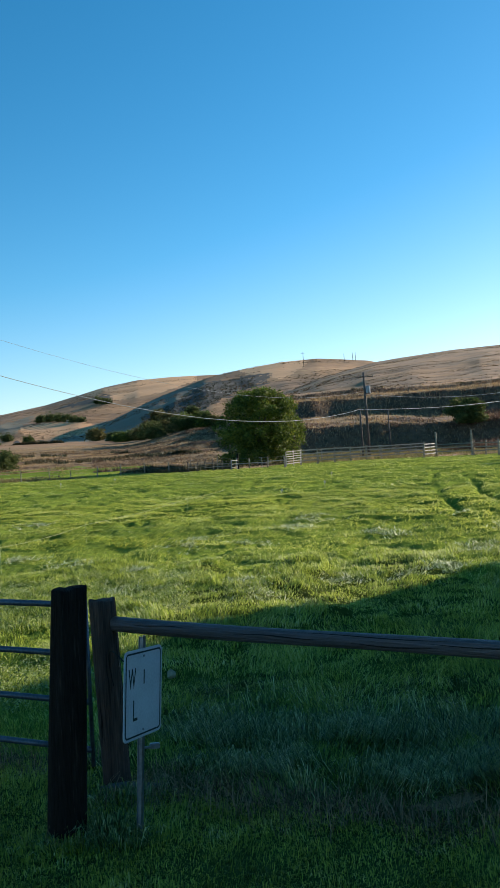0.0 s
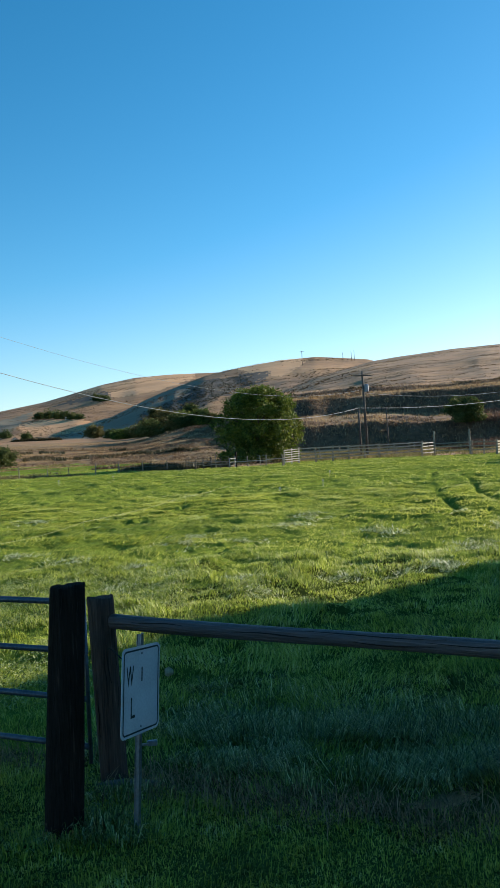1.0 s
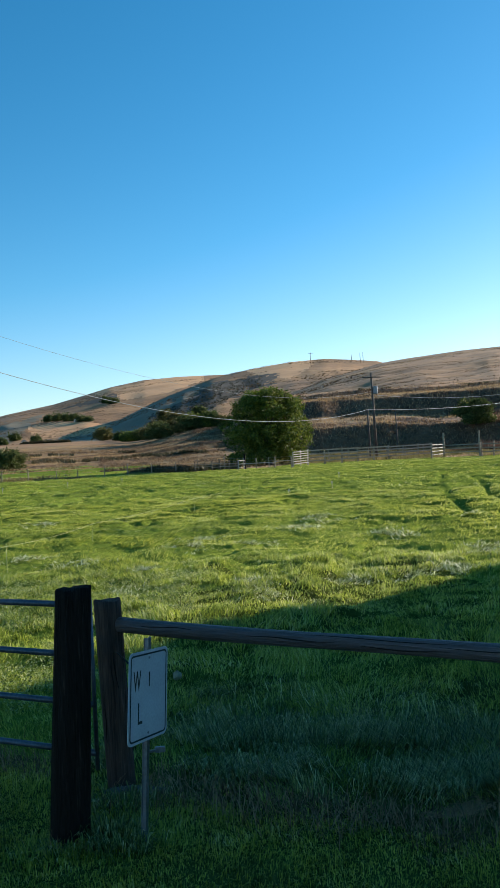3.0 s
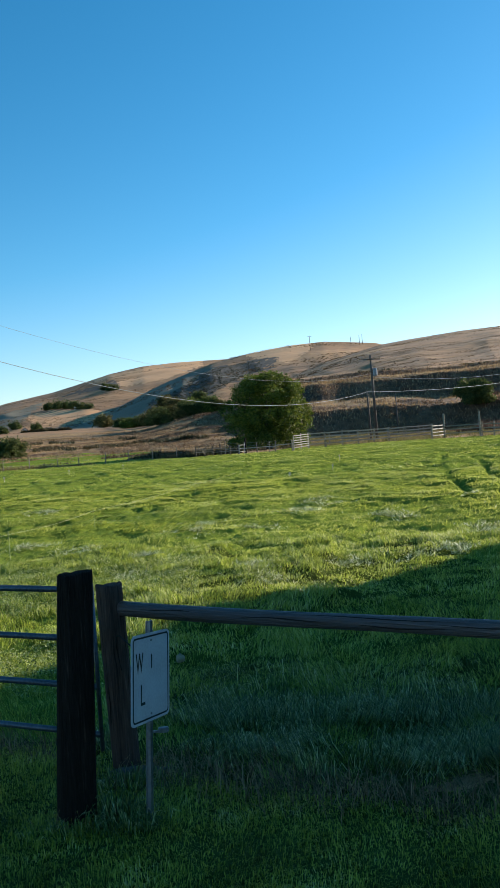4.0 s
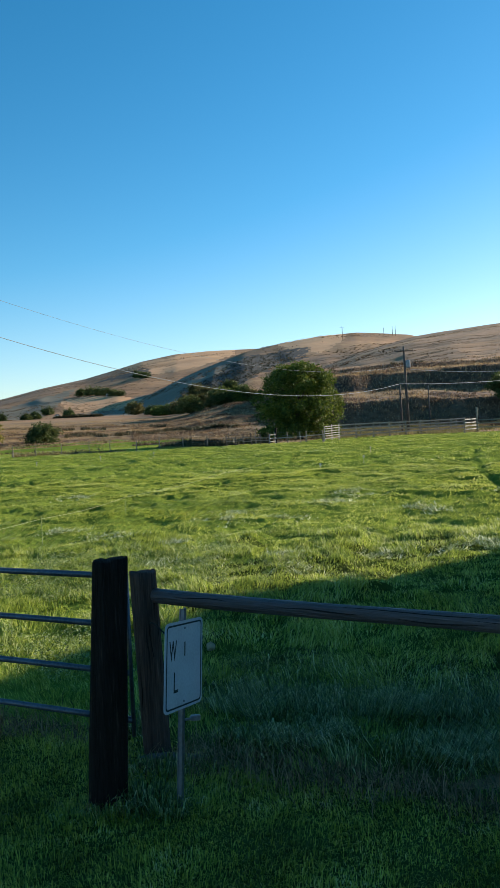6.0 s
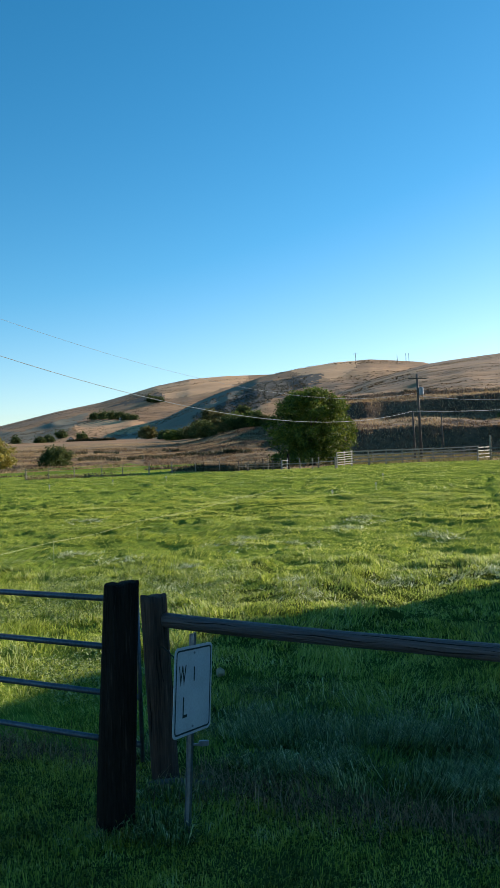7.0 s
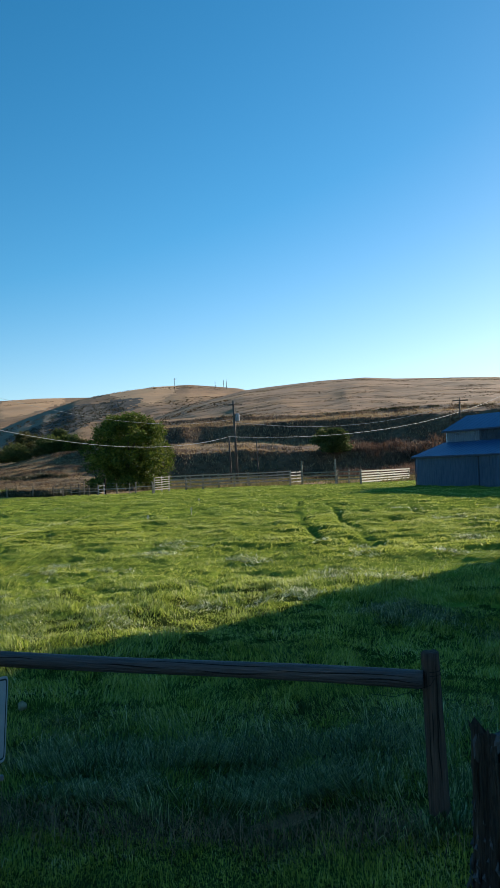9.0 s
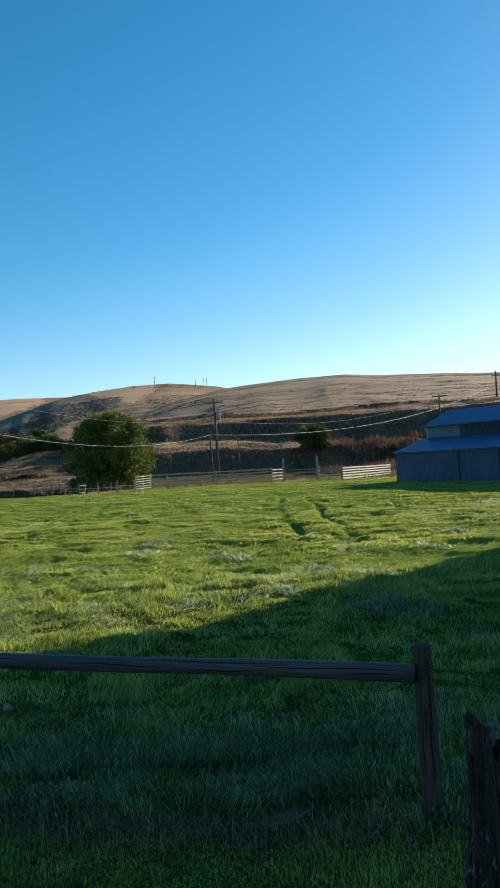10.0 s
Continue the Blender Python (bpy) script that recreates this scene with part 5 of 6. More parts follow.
# ---- poles and lines ----
def pole(name, x, y, height, r, label, lean=(0, 0), arm=0.0, arm_z=0.5, turn=0.0, transformer=False):
    z = gz(x, y)
    top = empty(name, (x, y, z), label, "utility pole")
    bm = bmesh.new()
    tube(bm, [(0, 0, -0.5), (lean[0] * 0.5, lean[1] * 0.5, height * 0.5), (lean[0], lean[1], height)], [r, r * 0.88, r * 0.7], 10, 0.03)
    smooth(part("pole", bm, M_POLE, top))
    if arm:
        bm = bmesh.new()
        box(bm, lean[0], lean[1] - r - 0.05, height - arm_z, arm, 0.12, 0.11 if y < 110 else 0.2, turn, 0.01)
        part("crossarm", bm, M_POLE, top)
        for u in (-0.46, -0.18, 0.2, 0.46):
            bm = bmesh.new()
            tube(bm, [(lean[0] + u * arm, lean[1] - r - 0.05, height - arm_z + 0.06), (lean[0] + u * arm, lean[1] - r - 0.05, height - arm_z + 0.14), (lean[0] + u * arm, lean[1] - r - 0.05, height - arm_z + 0.24)], [0.02, 0.06, 0.03], 8)
            part("insulator", bm, M_STONE, top)
    if transformer:
        bm = bmesh.new()
        c = Vector((lean[0] + 0.42, lean[1] - 0.1, height * 0.75))
        tube(bm, [c, c + Vector((0, 0, 0.08)), c + Vector((0, 0, 0.85)), c + Vector((0, 0, 0.95))], [0.24, 0.28, 0.28, 0.2], 14)
        part("transformer", bm, M_STEEL, top, "grey transformer can")
        bm = bmesh.new()
        box(bm, lean[0] + 0.12, lean[1] - 0.1, height * 0.79, 0.3, 0.08, 0.1)
        part("bracket", bm, M_POLE, top)
    return top


pole("utility_pole", 14.28, 97.97, 10.2, 0.17, "tall wooden utility pole with crossarm and transformer", (-0.22, 0), 2.3, 0.55, 0.25, True)
pole("utility_pole", 13.27, 96.09, 5.7, 0.13, "short wooden service pole beside the tall one", (-0.12, 0))
pole("utility_pole", 20.0, 116.3, 6.0, 0.11, "thin wooden pole at the foot of the bank", (-0.1, 0))
XA, TA = gz(56.4, 128), gz(82.3, 157.7)
pole("utility_pole", 56.4, 128, 12.2 - XA, 0.16, "wooden utility pole with crossarm behind the barn", (0, 0), 2.6, 0.4, -0.5)
pole("utility_pole", 82.3, 157.7, 19.0 - TA, 0.2, "tall wooden utility pole on the bank", (0, 0), 2.2, 1.0, -0.9)
for az, foot, tip, arm in ((4.07, 5.36, 6.39, 4.0), (6.91, 5.62, 6.1, 0), (7.5, 5.55, 6.17, 0), (7.7, 5.5, 6.19, 0)):
    d = on_slope(az, foot, 300)
    x, y = d * math.sin(radians(az)), d * math.cos(radians(az))
    pole("utility_pole", x, y, EYE_Z + d * math.tan(radians(tip)) - gz(x, y), 0.26, "distant wooden pole standing on the hill ridge", (-0.3, 0), arm, 0.9)


def line(name, a, b, sag, r, material, label):
    a, b = Vector(a), Vector(b)
    pts = []
    for k in range(41):
        s = k / 40
        p = a.lerp(b, s)
        pts.append(p + Vector((0, 0, -4 * sag * s * (1 - s))))
    bm = bmesh.new()
    tube(bm, [p - a for p in pts], r, 5)
    ob = part(name, bm, material)
    ob.location = a
    return tagged(ob, label, "power line")


line("power_line", (13.15, 96.11, 5.72), (-18.41, 37.75, 8.5), 2.7, 0.018, M_WIRE, "pale sagging service line from the short pole")
line("power_line", (14.17, 97.99, 8.0), (-18.41, 37.75, 10.4), 2.56, 0.009, M_WIRE, "thin pale sagging line from the tall pole")
line("power_line", (13.15, 96.11, 5.72), (82.28, 157.74, 16.4), 3.0, 0.026, M_WIRE, "pale sagging line from the short pole to the bank")
line("power_line", (14.17, 97.99, 7.55), (56.39, 127.98, 11.7), 1.96, 0.019, M_WIRE, "thin sagging line between two utility poles")
pole("utility_pole", -18.41, 37.75, 10.8, 0.17, "wooden utility pole beside the pasture", (0, 0))


# ---- distant houses ----
def house(x, y, w, d, h, rz, label):
    top = empty("house", (x, y, gz(x, y) - 0.3), label, "house")
    m = Matrix.Rotation(rz, 4, "Z") @ Matrix.Translation((-w / 2, -d / 2, 0))
    bm = bmesh.new()
    prism(bm, [(0, 0), (w, 0), (w, h), (w / 2, h * 1.6), (0, h)], m, d)
    part("wall", bm, M_HOUSE, top)
    bm = bmesh.new()
    prism(bm, [(-0.4, h * 0.97), (w / 2, h * 1.6 + 0.03), (w + 0.4, h * 0.97), (w + 0.4, h * 0.97 + 0.25), (w / 2, h * 1.6 + 0.3), (-0.4, h * 0.97 + 0.25)], m @ Matrix.Translation((0, -0.4, 0)), d + 0.8)
    part("roof", bm, M_HOUSEROOF, top, "dark pitched roof")
    for u in (0.25, 0.7):
        bm = bmesh.new()
        box(bm, w * u, -0.02, h * 0.55, w * 0.16, 0.08, h * 0.35, m=m)
        part("window", bm, M_GLASS, top)


house(-153.9, 538.4, 3, 4, 2.0, 0.5, "small white farmhouse among the distant trees")
house(-205, 1182, 8, 7, 3, 0.2, "pale farm building on the far hillside")
house(-218, 1190, 6, 5, 2.5, -0.4, "pale farm building on the far hillside")
house(-196, 895, 7, 6, 2.6, 0.3, "pale farmhouse in the distant grove")


# ---- foreground: gate, posts, rail, sign, old stump ----
def rough_post(name, base, top_pt, r0, r1, material, label, seed, cracks=5, jag=0.03, flat=False):
    rng = random.Random(seed)
    base, top_pt = Vector(base), Vector(top_pt)
    ob = empty(name, base, label, "fence post")
    axis = top_pt - base
    bm = bmesh.new()
    sides, rings, grid = 28, 26, []
    ph = [rng.uniform(0, 6.28) for _ in range(6)]
    for i in range(rings + 1):
        s = i / rings
        c = axis * s
        r = r0 + (r1 - r0) * s
        row = []
        for k in range(sides):
            a = 2 * math.pi * k / sides
            g = 0.045 * math.sin(3 * a + ph[0] + s * 0.8) + 0.03 * math.sin(5 * a + ph[1]) + 0.022 * math.sin(11 * a + ph[2] + 0.6 * s) + 0.03 * (noise.noise((math.cos(a) * 2.5, math.sin(a) * 2.5, s * 3 + seed)))
            p = c + Vector((math.cos(a), math.sin(a), 0)) * r * (1 + g)
            if i == rings:
                p.z += jag * (noise.noise((math.cos(a) * 1.7, math.sin(a) * 1.7, seed * 1.3)) + 0.4 * (rng.random() - 0.5))
            row.append(bm.verts.new(p))
        grid.append(row)
    for r_0, r_1 in zip(grid, grid[1:]):
        for k in range(sides):
            bm.faces.new((r_0[k], r_0[(k + 1) % sides], r_1[(k + 1) % sides], r_1[k]))
    cap = bm.verts.new(axis + Vector((0, 0, -0.004)))
    for k in range(sides):
        bm.faces.new((grid[-1][k], grid[-1][(k + 1) % sides], cap))
    smooth(part("post", bm, material, ob))
    # drying cracks as narrow recessed-looking wedges sunk into the face
    for k in range(cracks):
        a = -math.pi / 2 + rng.uniform(-1.2, 1.2)
        s0 = rng.uniform(0.25, 0.7)
        s1 = min(0.985, s0 + rng.uniform(0.15, 0.4))
        bm = bmesh.new()
        pts, rad = [], []
        for j in range(7):
            s = s0 + (s1 - s0) * j / 6
            r = (r0 + (r1 - r0) * s) * 1.0
            aa = a + 0.06 * math.sin(j * 1.3 + k)
            pts.append(axis * s + Vector((math.cos(aa), math.sin(aa), 0)) * r)
            rad.append(0.0008 + 0.0034 * math.sin(math.pi * j / 6))
        tube(bm, pts, rad, 5)
        part("crack", bm, M_CRACK, ob)
    return ob


rough_post("gate_post", (-1.09, 4.335, -0.1), (-1.009, 4.356, 1.306), 0.103, 0.0905, M_DARKPOST, "dark creosoted round gate post with a ragged top", 3, 8, 0.02)
rough_post("fence_post", (-0.915, 4.985, -0.1), (-0.955, 4.985, 1.12), 0.082, 0.078, M_GREYWOOD, "weathered grey-brown round fence post", 5, 4, 0.012)
rough_post("fence_post", (1.675, 3.87, 0.05), (1.65, 3.87, 1.055), 0.056, 0.046, M_POSTBROWN, "slim weathered fence post at the end of the rail", 8, 4, 0.014)


def rail():
    a, b = Vector((-0.885, 4.945, 0.985)), Vector((1.6, 3.845, 0.915))
    ob = empty("fence_rail", a, "long round weathered fence rail with drying cracks", "fence rail")
    d = b - a
    ang = math.atan2(d.y, d.x)
    rot = Matrix.Rotation(ang, 4, "Z") @ Matrix.Rotation(-math.atan2(d.z, math.hypot(d.x, d.y)), 4, "Y")
    bm = bmesh.new()
    L, sides, n, rows = d.length, 20, 40, []
    for i in range(n + 1):
        s = i / n
        r = 0.043 + 0.003 * s + 0.002 * math.sin(7 * s + 1)
        off = Vector((0, 0.006 * math.sin(4 * s), -0.01 * math.sin(5 * s + 0.5)))
        rows.append([bm.verts.new(Vector((L * s, 0, 0)) + off + Vector((0, math.cos(2 * math.pi * k / sides), math.sin(2 * math.pi * k / sides))) * r * (1 + 0.04 * math.sin(3 * 2 * math.pi * k / sides + s) + 0.03 * noise.noise((s * 9, k * 0.9, 2)))) for k in range(sides)])
    for r0, r1 in zip(rows, rows[1:]):
        for k in range(sides):
            bm.faces.new((r0[k], r0[(k + 1) % sides], r1[(k + 1) % sides], r1[k]))
    bm.faces.new(rows[0])
    bm.faces.new(rows[-1])
    ob.matrix_basis = Matrix.Translation(a) @ rot
    smooth(part("rail", bm, M_RAILWOOD, ob))
    rng = random.Random(4)
    for s0, s1, a0 in ((0.42, 0.78, 0.75), (0.7, 0.99, 0.35), (0.3, 0.5, 0.15), (0.86, 0.995, -0.1), (0.05, 0.2, 0.4), (0.55, 0.72, -0.25)):
        bm = bmesh.new()
        pts, rad = [], []
        for j in range(10):
            s = s0 + (s1 - s0) * j / 9
            r = 0.043 + 0.003 * s + 0.002 * math.sin(7 * s + 1)
            aa = math.pi - a0 + 0.12 * math.sin(j * 0.7 + s0 * 9)
            pts.append(Vector((L * s, 0.006 * math.sin(4 * s) + math.cos(aa) * r, -0.01 * math.sin(5 * s + 0.5) + math.sin(aa) * r)))
            rad.append(0.0006 + 0.0032 * math.sin(math.pi * j / 9))
        tube(bm, pts, rad, 5)
        part("crack", bm, M_CRACK, ob)


rail()


def tie_wire():
    """A strand of fence wire wound round the slim post, its end hanging along the rail."""
    bm = bmesh.new()
    tube(bm, [(1.655 + 0.05 * math.cos(0.5 * k), 3.87 + 0.05 * math.sin(0.5 * k), 0.925 + 0.0016 * k) for k in range(26)], 0.0016, 5)
    tube(bm, [(1.655, 3.819, 0.93), (1.62, 3.80, 0.9), (1.45, 3.86, 0.84), (1.33, 3.92, 0.85)], 0.0014, 5)
    ob = part("tie_wire", bm, M_WIREDARK)
    return tagged(ob, "thin dark wire wound round the slim fence post", "wire")


tie_wire()


def gate():
    a = Vector((-0.949, 4.532, 0))
    u = Vector((-0.52, 0.23, 0)).normalized()
    ob = empty("tube_gate", (a.x, a.y, 0), "dull grey tubular steel field gate", "gate")
    L = 3.4
    for z in (1.176, 0.901, 0.635, 0.371):
        bm = bmesh.new()
        tube(bm, [u * 0.02 + Vector((0, 0, z)), u * L + Vector((0, 0, z))], 0.0175, 12)
        smooth(part("bar", bm, M_GATEPAINT, ob))
    for s, r in ((0.02, 0.012), (L * 0.52, 0.012), (L, 0.019)):
        bm = bmesh.new()
        tube(bm, [u * s + Vector((0, 0, 0.28)), u * s + Vector((0, 0, 1.21))], r, 12)
        smooth(part("upright", bm, M_GATEPAINT, ob))
    bm = bmesh.new()
    tube(bm, [u * L + Vector((0, 0, -0.2)), u * L + Vector((0, 0, 0.4))], 0.03, 10)
    part("foot", bm, M_GATEPAINT, ob)


gate()


def letter(ch, height, width):
    cu = bpy.data.curves.new("letter", "FONT")
    cu.body, cu.size, cu.extrude, cu.offset = ch, 1.0, 0.0, 0.02 if ch == "W" else 0.004
    tmp = new("letter_source", cu)
    bpy.context.view_layer.update()
    me = bpy.data.meshes.new_from_object(tmp.evaluated_get(bpy.context.evaluated_depsgraph_get()))
    bpy.data.objects.remove(tmp)
    co = np.array([v.co[:] for v in me.vertices])
    lo, hi = co.min(0), co.max(0)
    for v in me.vertices:
        v.co.x = (v.co.x - (lo[0] + hi[0]) / 2) / (hi[0] - lo[0]) * width
        v.co.y = (v.co.y - (lo[1] + hi[1]) / 2) / (hi[1] - lo[1]) * height
    me.materials.append(M_BLACK)
    return me


def sign():
    base = Vector((-0.705, 4.285, -0.15))
    tip = Vector((-0.635, 4.329, 1.035))
    ob = empty("sign", base, "white rectangular metal sign with a black border on a steel post", "sign")
    # U-channel post
    bm = bmesh.new()
    d = tip - base
    u = Vector((0.40, 0.90, -0.12)).normalized()
    n = Vector((0.9, -0.42, 0)).normalized()
    prof = [(-0.026, 0.0), (-0.016, 0.0), (-0.012, 0.016), (0.012, 0.016), (0.016, 0.0), (0.026, 0.0), (0.026, 0.003), (0.018, 0.003), (0.013, 0.02), (-0.013, 0.02), (-0.018, 0.003), (-0.026, 0.003)]
    uh = Vector((u.x, u.y, 0)).normalized()
    a = [bm.verts.new(uh * x + n * y) for x, y in prof]
    b = [bm.verts.new(d + uh * x + n * y) for x, y in prof]
    for i in range(len(prof)):
        bm.faces.new((a[i], a[(i + 1) % 12], b[(i + 1) % 12], b[i]))
    bm.faces.new(a[::-1])
    bm.faces.new(b)
    part("post", bm, M_STEEL, ob)
    # plate, in its own frame: x along the plate, y up
    v = (n.cross(u)).normalized()
    if v.z < 0:
        v = -v
    nn = u.cross(v).normalized()
    if nn.y > 0:
        nn = -nn
    c = Vector((-0.64, 4.242, 0.765)) - base + nn * 0.016
    m = Matrix(((u.x, v.x, nn.x, c.x), (u.y, v.y, nn.y, c.y), (u.z, v.z, nn.z, c.z), (0, 0, 0, 1)))
    W, H, R = 0.37, 0.446, 0.03

    def rounded(w, h, r, z):
        out = []
        for cx, cy, a0 in ((w / 2 - r, h / 2 - r, 0), (-w / 2 + r, h / 2 - r, 90), (-w / 2 + r, -h / 2 + r, 180), (w / 2 - r, -h / 2 + r, 270)):
            for k in range(6):
                aa = radians(a0 + 18 * k)
                out.append(Vector((cx + r * math.cos(aa), cy + r * math.sin(aa), z)))
        return out
    bm = bmesh.new()
    front, back = [bm.verts.new(p) for p in rounded(W, H, R, 0.0)], [bm.verts.new(p) for p in rounded(W, H, R, -0.003)]
    bm.faces.new(front)
    bm.faces.new(back[::-1])
    for k in range(24):
        bm.faces.new((front[k], back[k], back[(k + 1) % 24], front[(k + 1) % 24]))
    plate = part("plate", bm, M_SIGNWHITE, ob, "white enamelled plate")
    plate.matrix_basis = m
    bm = bmesh.new()
    o, i_ = [bm.verts.new(p) for p in rounded(W - 0.026, H - 0.026, 0.022, 0.0012)], [bm.verts.new(p) for p in rounded(W - 0.044, H - 0.044, 0.015, 0.0012)]
    for k in range(24):
        bm.faces.new((o[k], o[(k + 1) % 24], i_[(k + 1) % 24], i_[k]))
    part("border", bm, M_BLACK, plate, "black border line")
    for ch, x, y, h, w in (("W", -0.11, 0.082, 0.1, 0.072), ("I", 0.004, 0.078, 0.072, 0.011), ("L", -0.078, -0.078, 0.104, 0.043)):
        lt = new("letter", letter(ch, h, w))
        lt.parent = plate
        lt.location = (x, y, 0.0012)
        tagged(lt, "black letter " + ch)
    for y in (0.185, -0.185):
        bm = bmesh.new()
        tube(bm, [(0.0, y, -0.004), (0.0, y, 0.004)], 0.006, 8)
        part("bolt", bm, M_STEEL, plate)
    # latch bracket behind the post
    bm = bmesh.new()
    box(bm, 0.105, 0.09, 0.585, 0.055, 0.025, 0.028, 0.1, 0.004)
    box(bm, 0.065, 0.06, 0.588, 0.05, 0.012, 0.012, 0.2, 0.002)
    part("bracket", bm, M_STEEL, ob, "small steel bracket")
    # black wire loop from the fence post to the plate
    bm = bmesh.new()
    p0, p1 = Vector((-0.9, 4.9, 0.62)) - base, m @ Vector((-W / 2, 0.18, -0.004))
    pts = []
    for k in range(13):
        s = k / 12
        pts.append(p0.lerp(p1, s) + Vector((-0.05, 0, 0.16)) * math.sin(math.pi * s) * (1 - 0.4 * s))
    tube(bm, pts, 0.0035, 6)
    part("wire", bm, M_WIREDARK, ob, "black wire tie")


sign()


def old_stump():
    """The broken old post: a grooved rotten body with a torn top, splinters and loose bark."""
    ob = empty("broken_post", (1.645, 3.03, 0.0), "thick dark rotten broken post with a splintered top", "fence post")
    rng = random.Random(12)
    bm = bmesh.new()
    sides, rings, grid = 56, 40, []
    for i in range(rings + 1):
        s = i / rings
        row = []
        for k in range(sides):
            a = 2 * math.pi * k / sides
            ca, sa = math.cos(a), math.sin(a)
            r = 0.112 + 0.05 * (1 - s) ** 3 + 0.055 * max(0, math.cos(a - 3.4)) * max(0, 1 - s / 0.55) ** 0.7 * (0.6 + 0.8 * noise.noise((ca * 3, sa * 3, s * 7 + 4)))
            groove = 0.30 * noise.noise((ca * 5, sa * 5, s * 1.3)) + 0.16 * noise.noise((ca * 13, sa * 13, s * 2.5)) + 0.12 * noise.noise((ca * 4, sa * 4, s * 14))
            r *= 1 + groove
            h = 0.82 + 0.10 * (math.cos(a - 2.9) > 0.55) + 0.03 * round(2.2 * noise.noise((ca * 2.6, sa * 2.6, 7.7))) + 0.03 * noise.noise((ca * 8, sa * 8, 3.1))
            row.append(bm.verts.new((ca * r - 0.025 * s, sa * r, -0.1 + (h + 0.1) * s)))
        grid.append(row)
    inner = [bm.verts.new((v.co.x * 0.55, v.co.y * 0.55, v.co.z - 0.07 - 0.05 * rng.random())) for v in grid[-1]]
    core = bm.verts.new((-0.02, 0, 0.62))
    for r0, r1 in zip(grid, grid[1:]):
        for k in range(sides):
            bm.faces.new((r0[k], r0[(k + 1) % sides], r1[(k + 1) % sides], r1[k]))
    for k in range(sides):
        bm.faces.new((grid[-1][k], grid[-1][(k + 1) % sides], inner[(k + 1) % sides], inner[k]))
        bm.faces.new((inner[k], inner[(k + 1) % sides], core))
    part("body", bm, M_STUMP, ob)
    for k, (x, y, z, l, t) in enumerate(((-0.1, -0.185, 0.17, 0.1, 0.5), (-0.07, -0.2, 0.13, 0.13, -0.3), (-0.02, -0.2, 0.15, 0.1, 0.6), (-0.12, -0.17, 0.21, 0.07, 0.9), (-0.05, -0.2, 0.1, 0.1, 0.1))):
        bm = bmesh.new()
        tube(bm, [(x, y, z), (x + 0.3 * t * l, y - 0.012, z + l * 0.6), (x + t * l, y + 0.01, z + l)], [0.014, 0.012, 0.003], 6, 0.6, k)
        part("splinter", bm, M_SPLINTER, ob, "pale fresh splinter")
    for k in range(46):
        a = math.pi + rng.uniform(-0.8, 1.0)
        z = rng.uniform(0.1, 0.44) if k < 34 else rng.uniform(0.4, 0.6)
        x, y = math.cos(a) * (0.135 + 0.13 * max(0, 0.5 - z)), math.sin(a) * (0.135 + 0.09 * max(0, 0.5 - z))
        l = rng.uniform(0.02, 0.06)
        bm = bmesh.new()
        tube(bm, [(x, y, z), (x - 0.012, y, z + l * 0.5), (x - 0.002, y + 0.008, z + l)], [0.003, rng.uniform(0.004, 0.009), 0.002], 5, 0.6, k)
        part("flake", bm, M_FLAKE, ob, "grey loose bark flake")
    for k in range(30):
        a = math.pi + rng.uniform(-0.9, 1.7)
        z0, z1 = rng.uniform(0.1, 0.4), rng.uniform(0.5, 0.84)
        x0, y0, w = math.cos(a), math.sin(a), rng.uniform(0.006, 0.014)
        bm = bmesh.new()
        tube(bm, [(x0 * (0.135 + 0.03 * rng.random()) - 0.01, y0 * 0.135, z0), (x0 * 0.122 - 0.015, y0 * 0.122, (z0 + z1) / 2), (x0 * (0.105 + 0.02 * rng.random()) - 0.02, y0 * 0.112, z1)], [w * 0.5, w, w * 0.4], 5, 0.9, k)
        part("fibre", bm, M_STUMP, ob)
    for k, a in enumerate((2.5, 2.9, 3.3, 3.9)):
        x, y = math.cos(a) * 0.1 - 0.02, math.sin(a) * 0.1
        bm = bmesh.new()
        tube(bm, [(x, y, 0.8), (x - 0.004, y, 0.87), (x + 0.008, y, 0.90 + 0.008 * k)], [0.02, 0.018, 0.011], 6, 0.5, k)
        part("splinter", bm, M_FLAKE if k < 2 else M_STUMP, ob, "torn grey splinter")
    # the pale weathered block left standing at the torn top
    bm = bmesh.new()
    box(bm, 0, 0, 0, 0.042, 0.035, 0.075)
    bmesh.ops.subdivide_edges(bm, edges=bm.edges[:], cuts=3, use_grid_fill=True)
    for v in bm.verts:
        v.co += Vector((0.2 * v.co.z + 0.008 * noise.noise(v.co * 40), 0.01 * noise.noise(v.co * 30), 0.22 * v.co.x + 0.012 * noise.noise((v.co.x * 60, v.co.y * 60, 2))))
        v.co += Vector((-0.082, -0.06, 0.88))
    part("broken_block", bm, M_FLAKE, ob, "pale grey weathered end grain")


old_stump()


def stone(name, x, y, r, sx, sy, sz, material, label, category, seed):
    bm = bmesh.new()
    bmesh.ops.create_icosphere(bm, subdivisions=3, radius=1)
    for v in bm.verts:
        k = 1 + 0.22 * noise.noise(v.co * 1.6 + Vector((seed, 0, 0))) + 0.08 * noise.noise(v.co * 5)
        v.co = Vector((v.co.x * sx, v.co.y * sy, v.co.z * sz)) * r * k
    ob = smooth(part(name, bm, material))
    ob.location = (x, y, gz(x, y) + r * sz * 0.4)
    return tagged(ob, label, category)


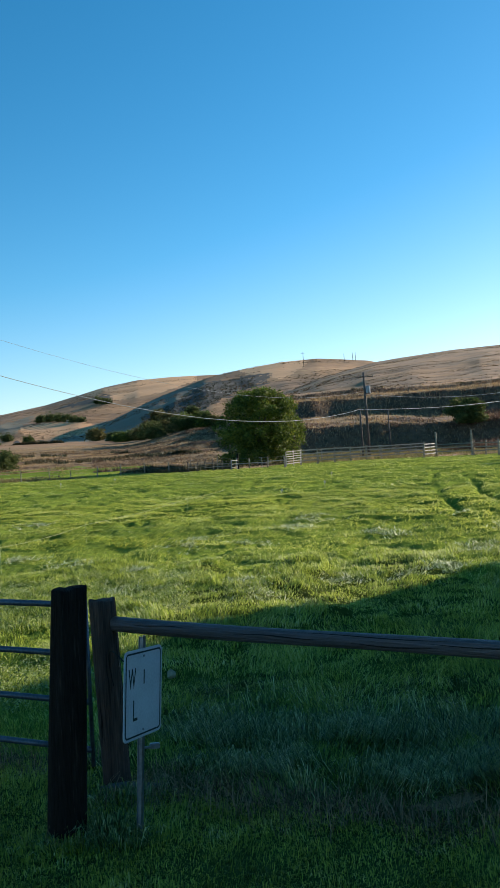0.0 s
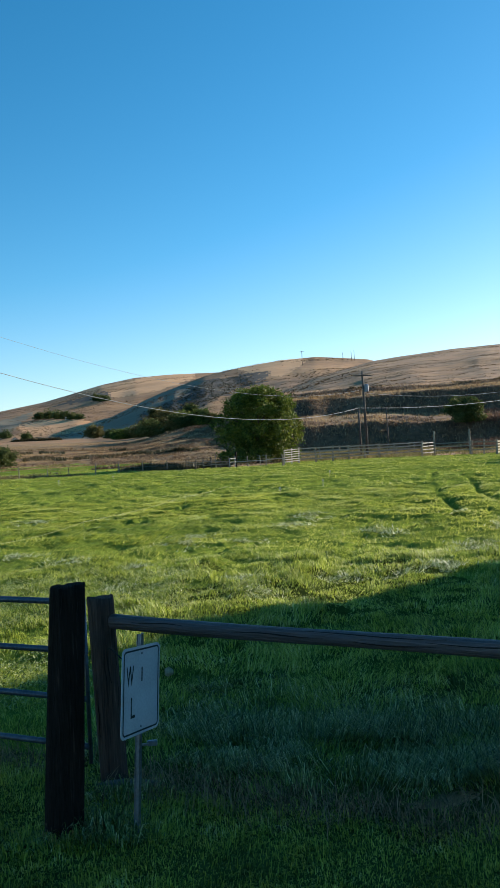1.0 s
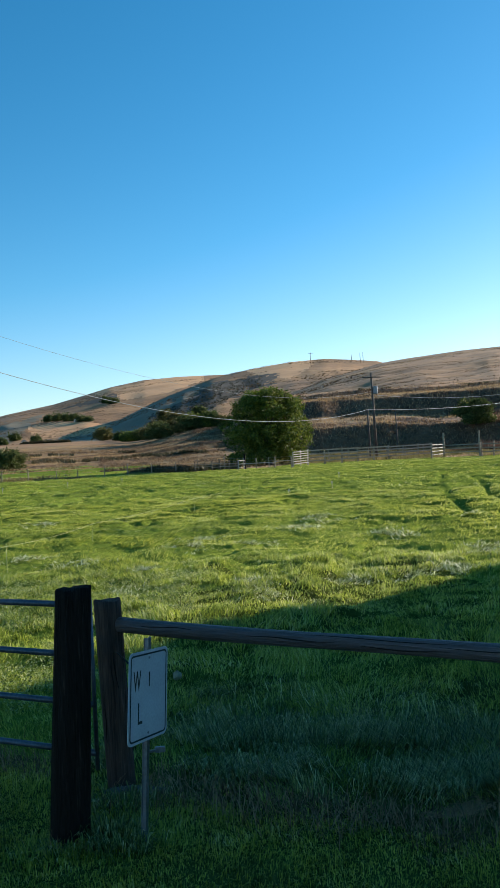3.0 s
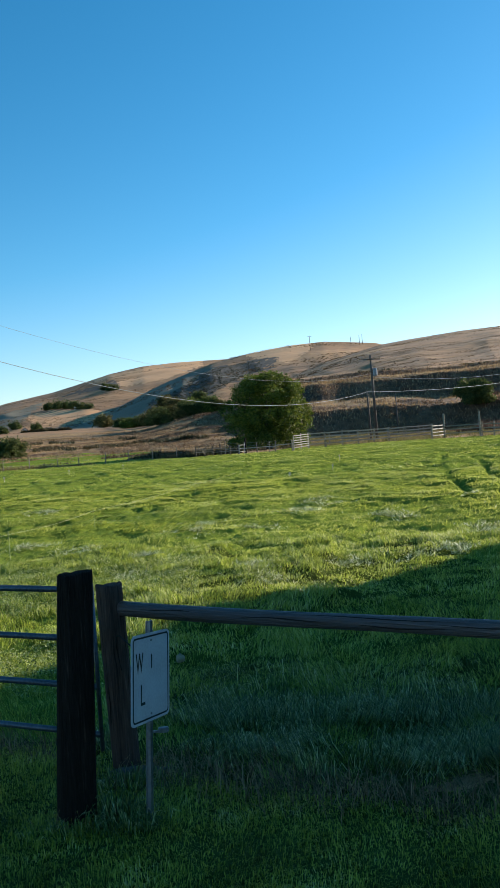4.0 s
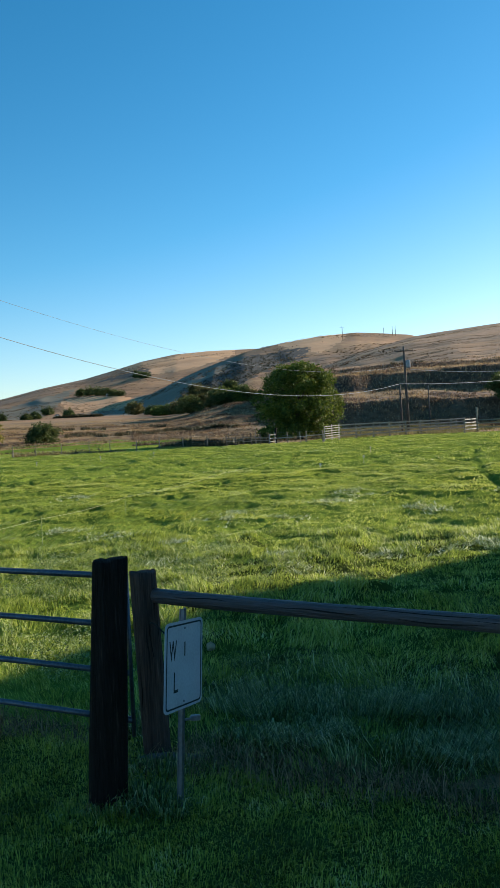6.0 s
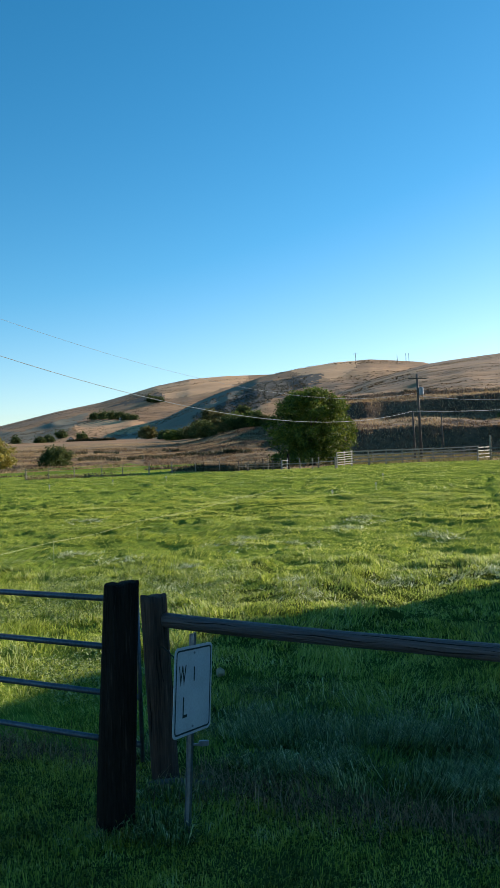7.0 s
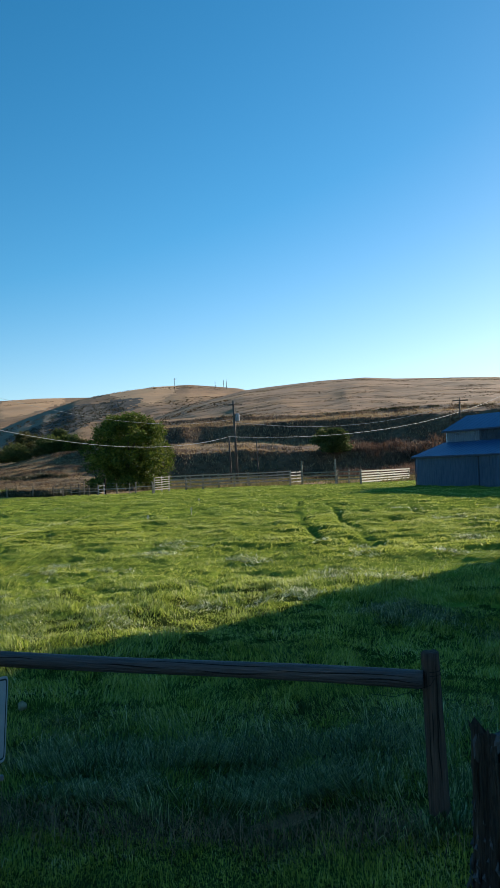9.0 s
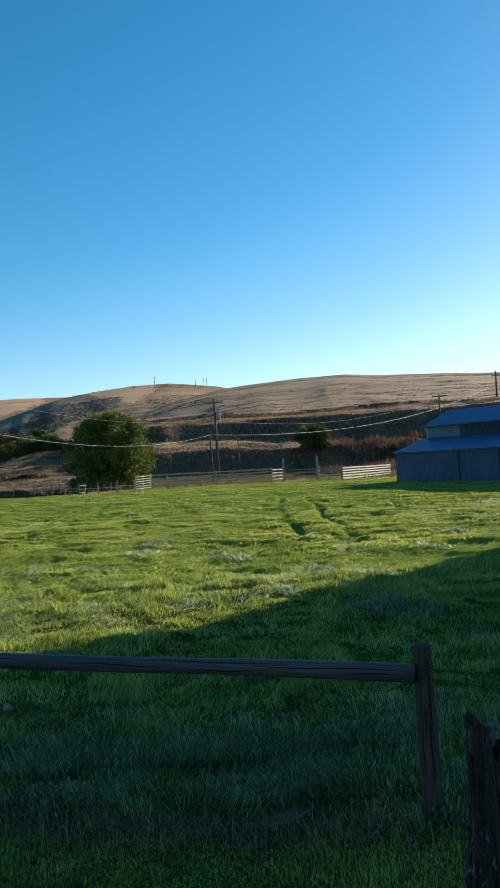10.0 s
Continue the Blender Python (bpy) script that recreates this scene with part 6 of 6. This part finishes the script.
stone("stone", -0.79, 7.05, 0.04, 1, 1, 0.95, M_STONE, "pale round stone lying in the grass", "stone", 1).location.z += 0.05
stone("footing", -0.84, 4.9, 0.15, 1.2, 0.25, 0.16, M_CONCRETE, "low pale concrete footing edge by the fence post", "footing", 4)


def dirt_patch(x, y):
    """Pale trodden dirt and dead stems showing between the grass, ragged at its edge."""
    rng = random.Random(7)
    ob = empty("dirt_patch", (x, y, gz(x, y)), "bare patch of pale trampled dirt and dead stems", "dirt")
    bm = bmesh.new()
    nx, ny, rows = 44, 20, []
    for i in range(nx + 1):
        u = -0.2 + 0.4 * i / nx
        row = []
        for j in range(ny + 1):
            v = -0.075 + 0.15 * j / ny
            edge = 1 - math.hypot(u / 0.17, v / 0.055) + 0.9 * noise.noise((u * 22, v * 30, 3))
            z = 0.014 * min(1, max(-1.5, edge)) + 0.008 * noise.noise((u * 60, v * 60, 5))
            row.append(bm.verts.new((u, v, gz(x + u, y + v) - gz(x, y) + z)))
        rows.append(row)
    for a, b in zip(rows, rows[1:]):
        for j in range(ny):
            bm.faces.new((a[j], b[j], b[j + 1], a[j + 1]))
    part("soil", bm, M_DIRT, ob)
    bm = bmesh.new()
    for k in range(90):
        u, v, a, l = rng.gauss(0, 0.075), rng.gauss(0, 0.026), rng.gauss(0.2, 0.6), rng.uniform(0.015, 0.05)
        z = gz(x + u, y + v) - gz(x, y) + rng.uniform(0.012, 0.024)
        dx, dy = math.cos(a) * l, math.sin(a) * l
        tube(bm, [(u - dx, v - dy, z - 0.006), (u, v, z + 0.004), (u + dx, v + dy, z - 0.004)], [0.0015, 0.0024, 0.0012], 5, 0.4, k)
    tagged(part("dead_stems", bm, M_SPLINTER, ob, "pale dead grass stems"), kind="stuff")


dirt_patch(0.97, 4.4)


# ---- electric tape across the pasture, marker stakes ----
def tape():
    pts = [(-7.2, 5.0), (-4.62, 14.75), (-3.86, 18.65), (-2.13, 26.4), (-0.8, 33.0)]
    p0 = Vector((*pts[1], 0))
    ob = empty("electric_fence", (p0.x, p0.y, gz(p0.x, p0.y)), "thin pale yellow electric fence tape on short stakes", "fence")
    line_pts = []
    for (x0, y0), (x1, y1) in zip(pts, pts[1:]):
        for k in range(10):
            s = k / 10
            line_pts.append((x0 + (x1 - x0) * s - p0.x, y0 + (y1 - y0) * s - p0.y, 0.47 - 0.05 * math.sin(math.pi * s)))
    bm = bmesh.new()
    tube(bm, line_pts, 0.003, 5)
    part("tape", bm, M_TAPE, ob)
    for x, y in pts:
        bm = bmesh.new()
        tube(bm, [(x - p0.x, y - p0.y, -0.2), (x - p0.x, y - p0.y, 0.53)], 0.006, 7)
        part("stake", bm, M_TAPE, ob)


tape()
for x, y, h in ((3.2, 36.0, 0.5), (1.2, 33.5, 0.42), (-12.2, 52, 0.5), (-14.8, 47, 0.45), (-9.4, 56, 0.5), (4.6, 47, 0.45)):
    bm = bmesh.new()
    h *= 0.7
    tube(bm, [(0, 0, -0.1), (0, 0, h)], [0.014, 0.012], 7)
    box(bm, 0, 0, h - 0.05, 0.08, 0.03, 0.1, 0, 0.006)
    st = part("marker_stake", bm, M_CREAM)
    st.location = (x, y, gz(x, y))
    tagged(st, "small white marker stake in the pasture", "stake", "marker stakes")
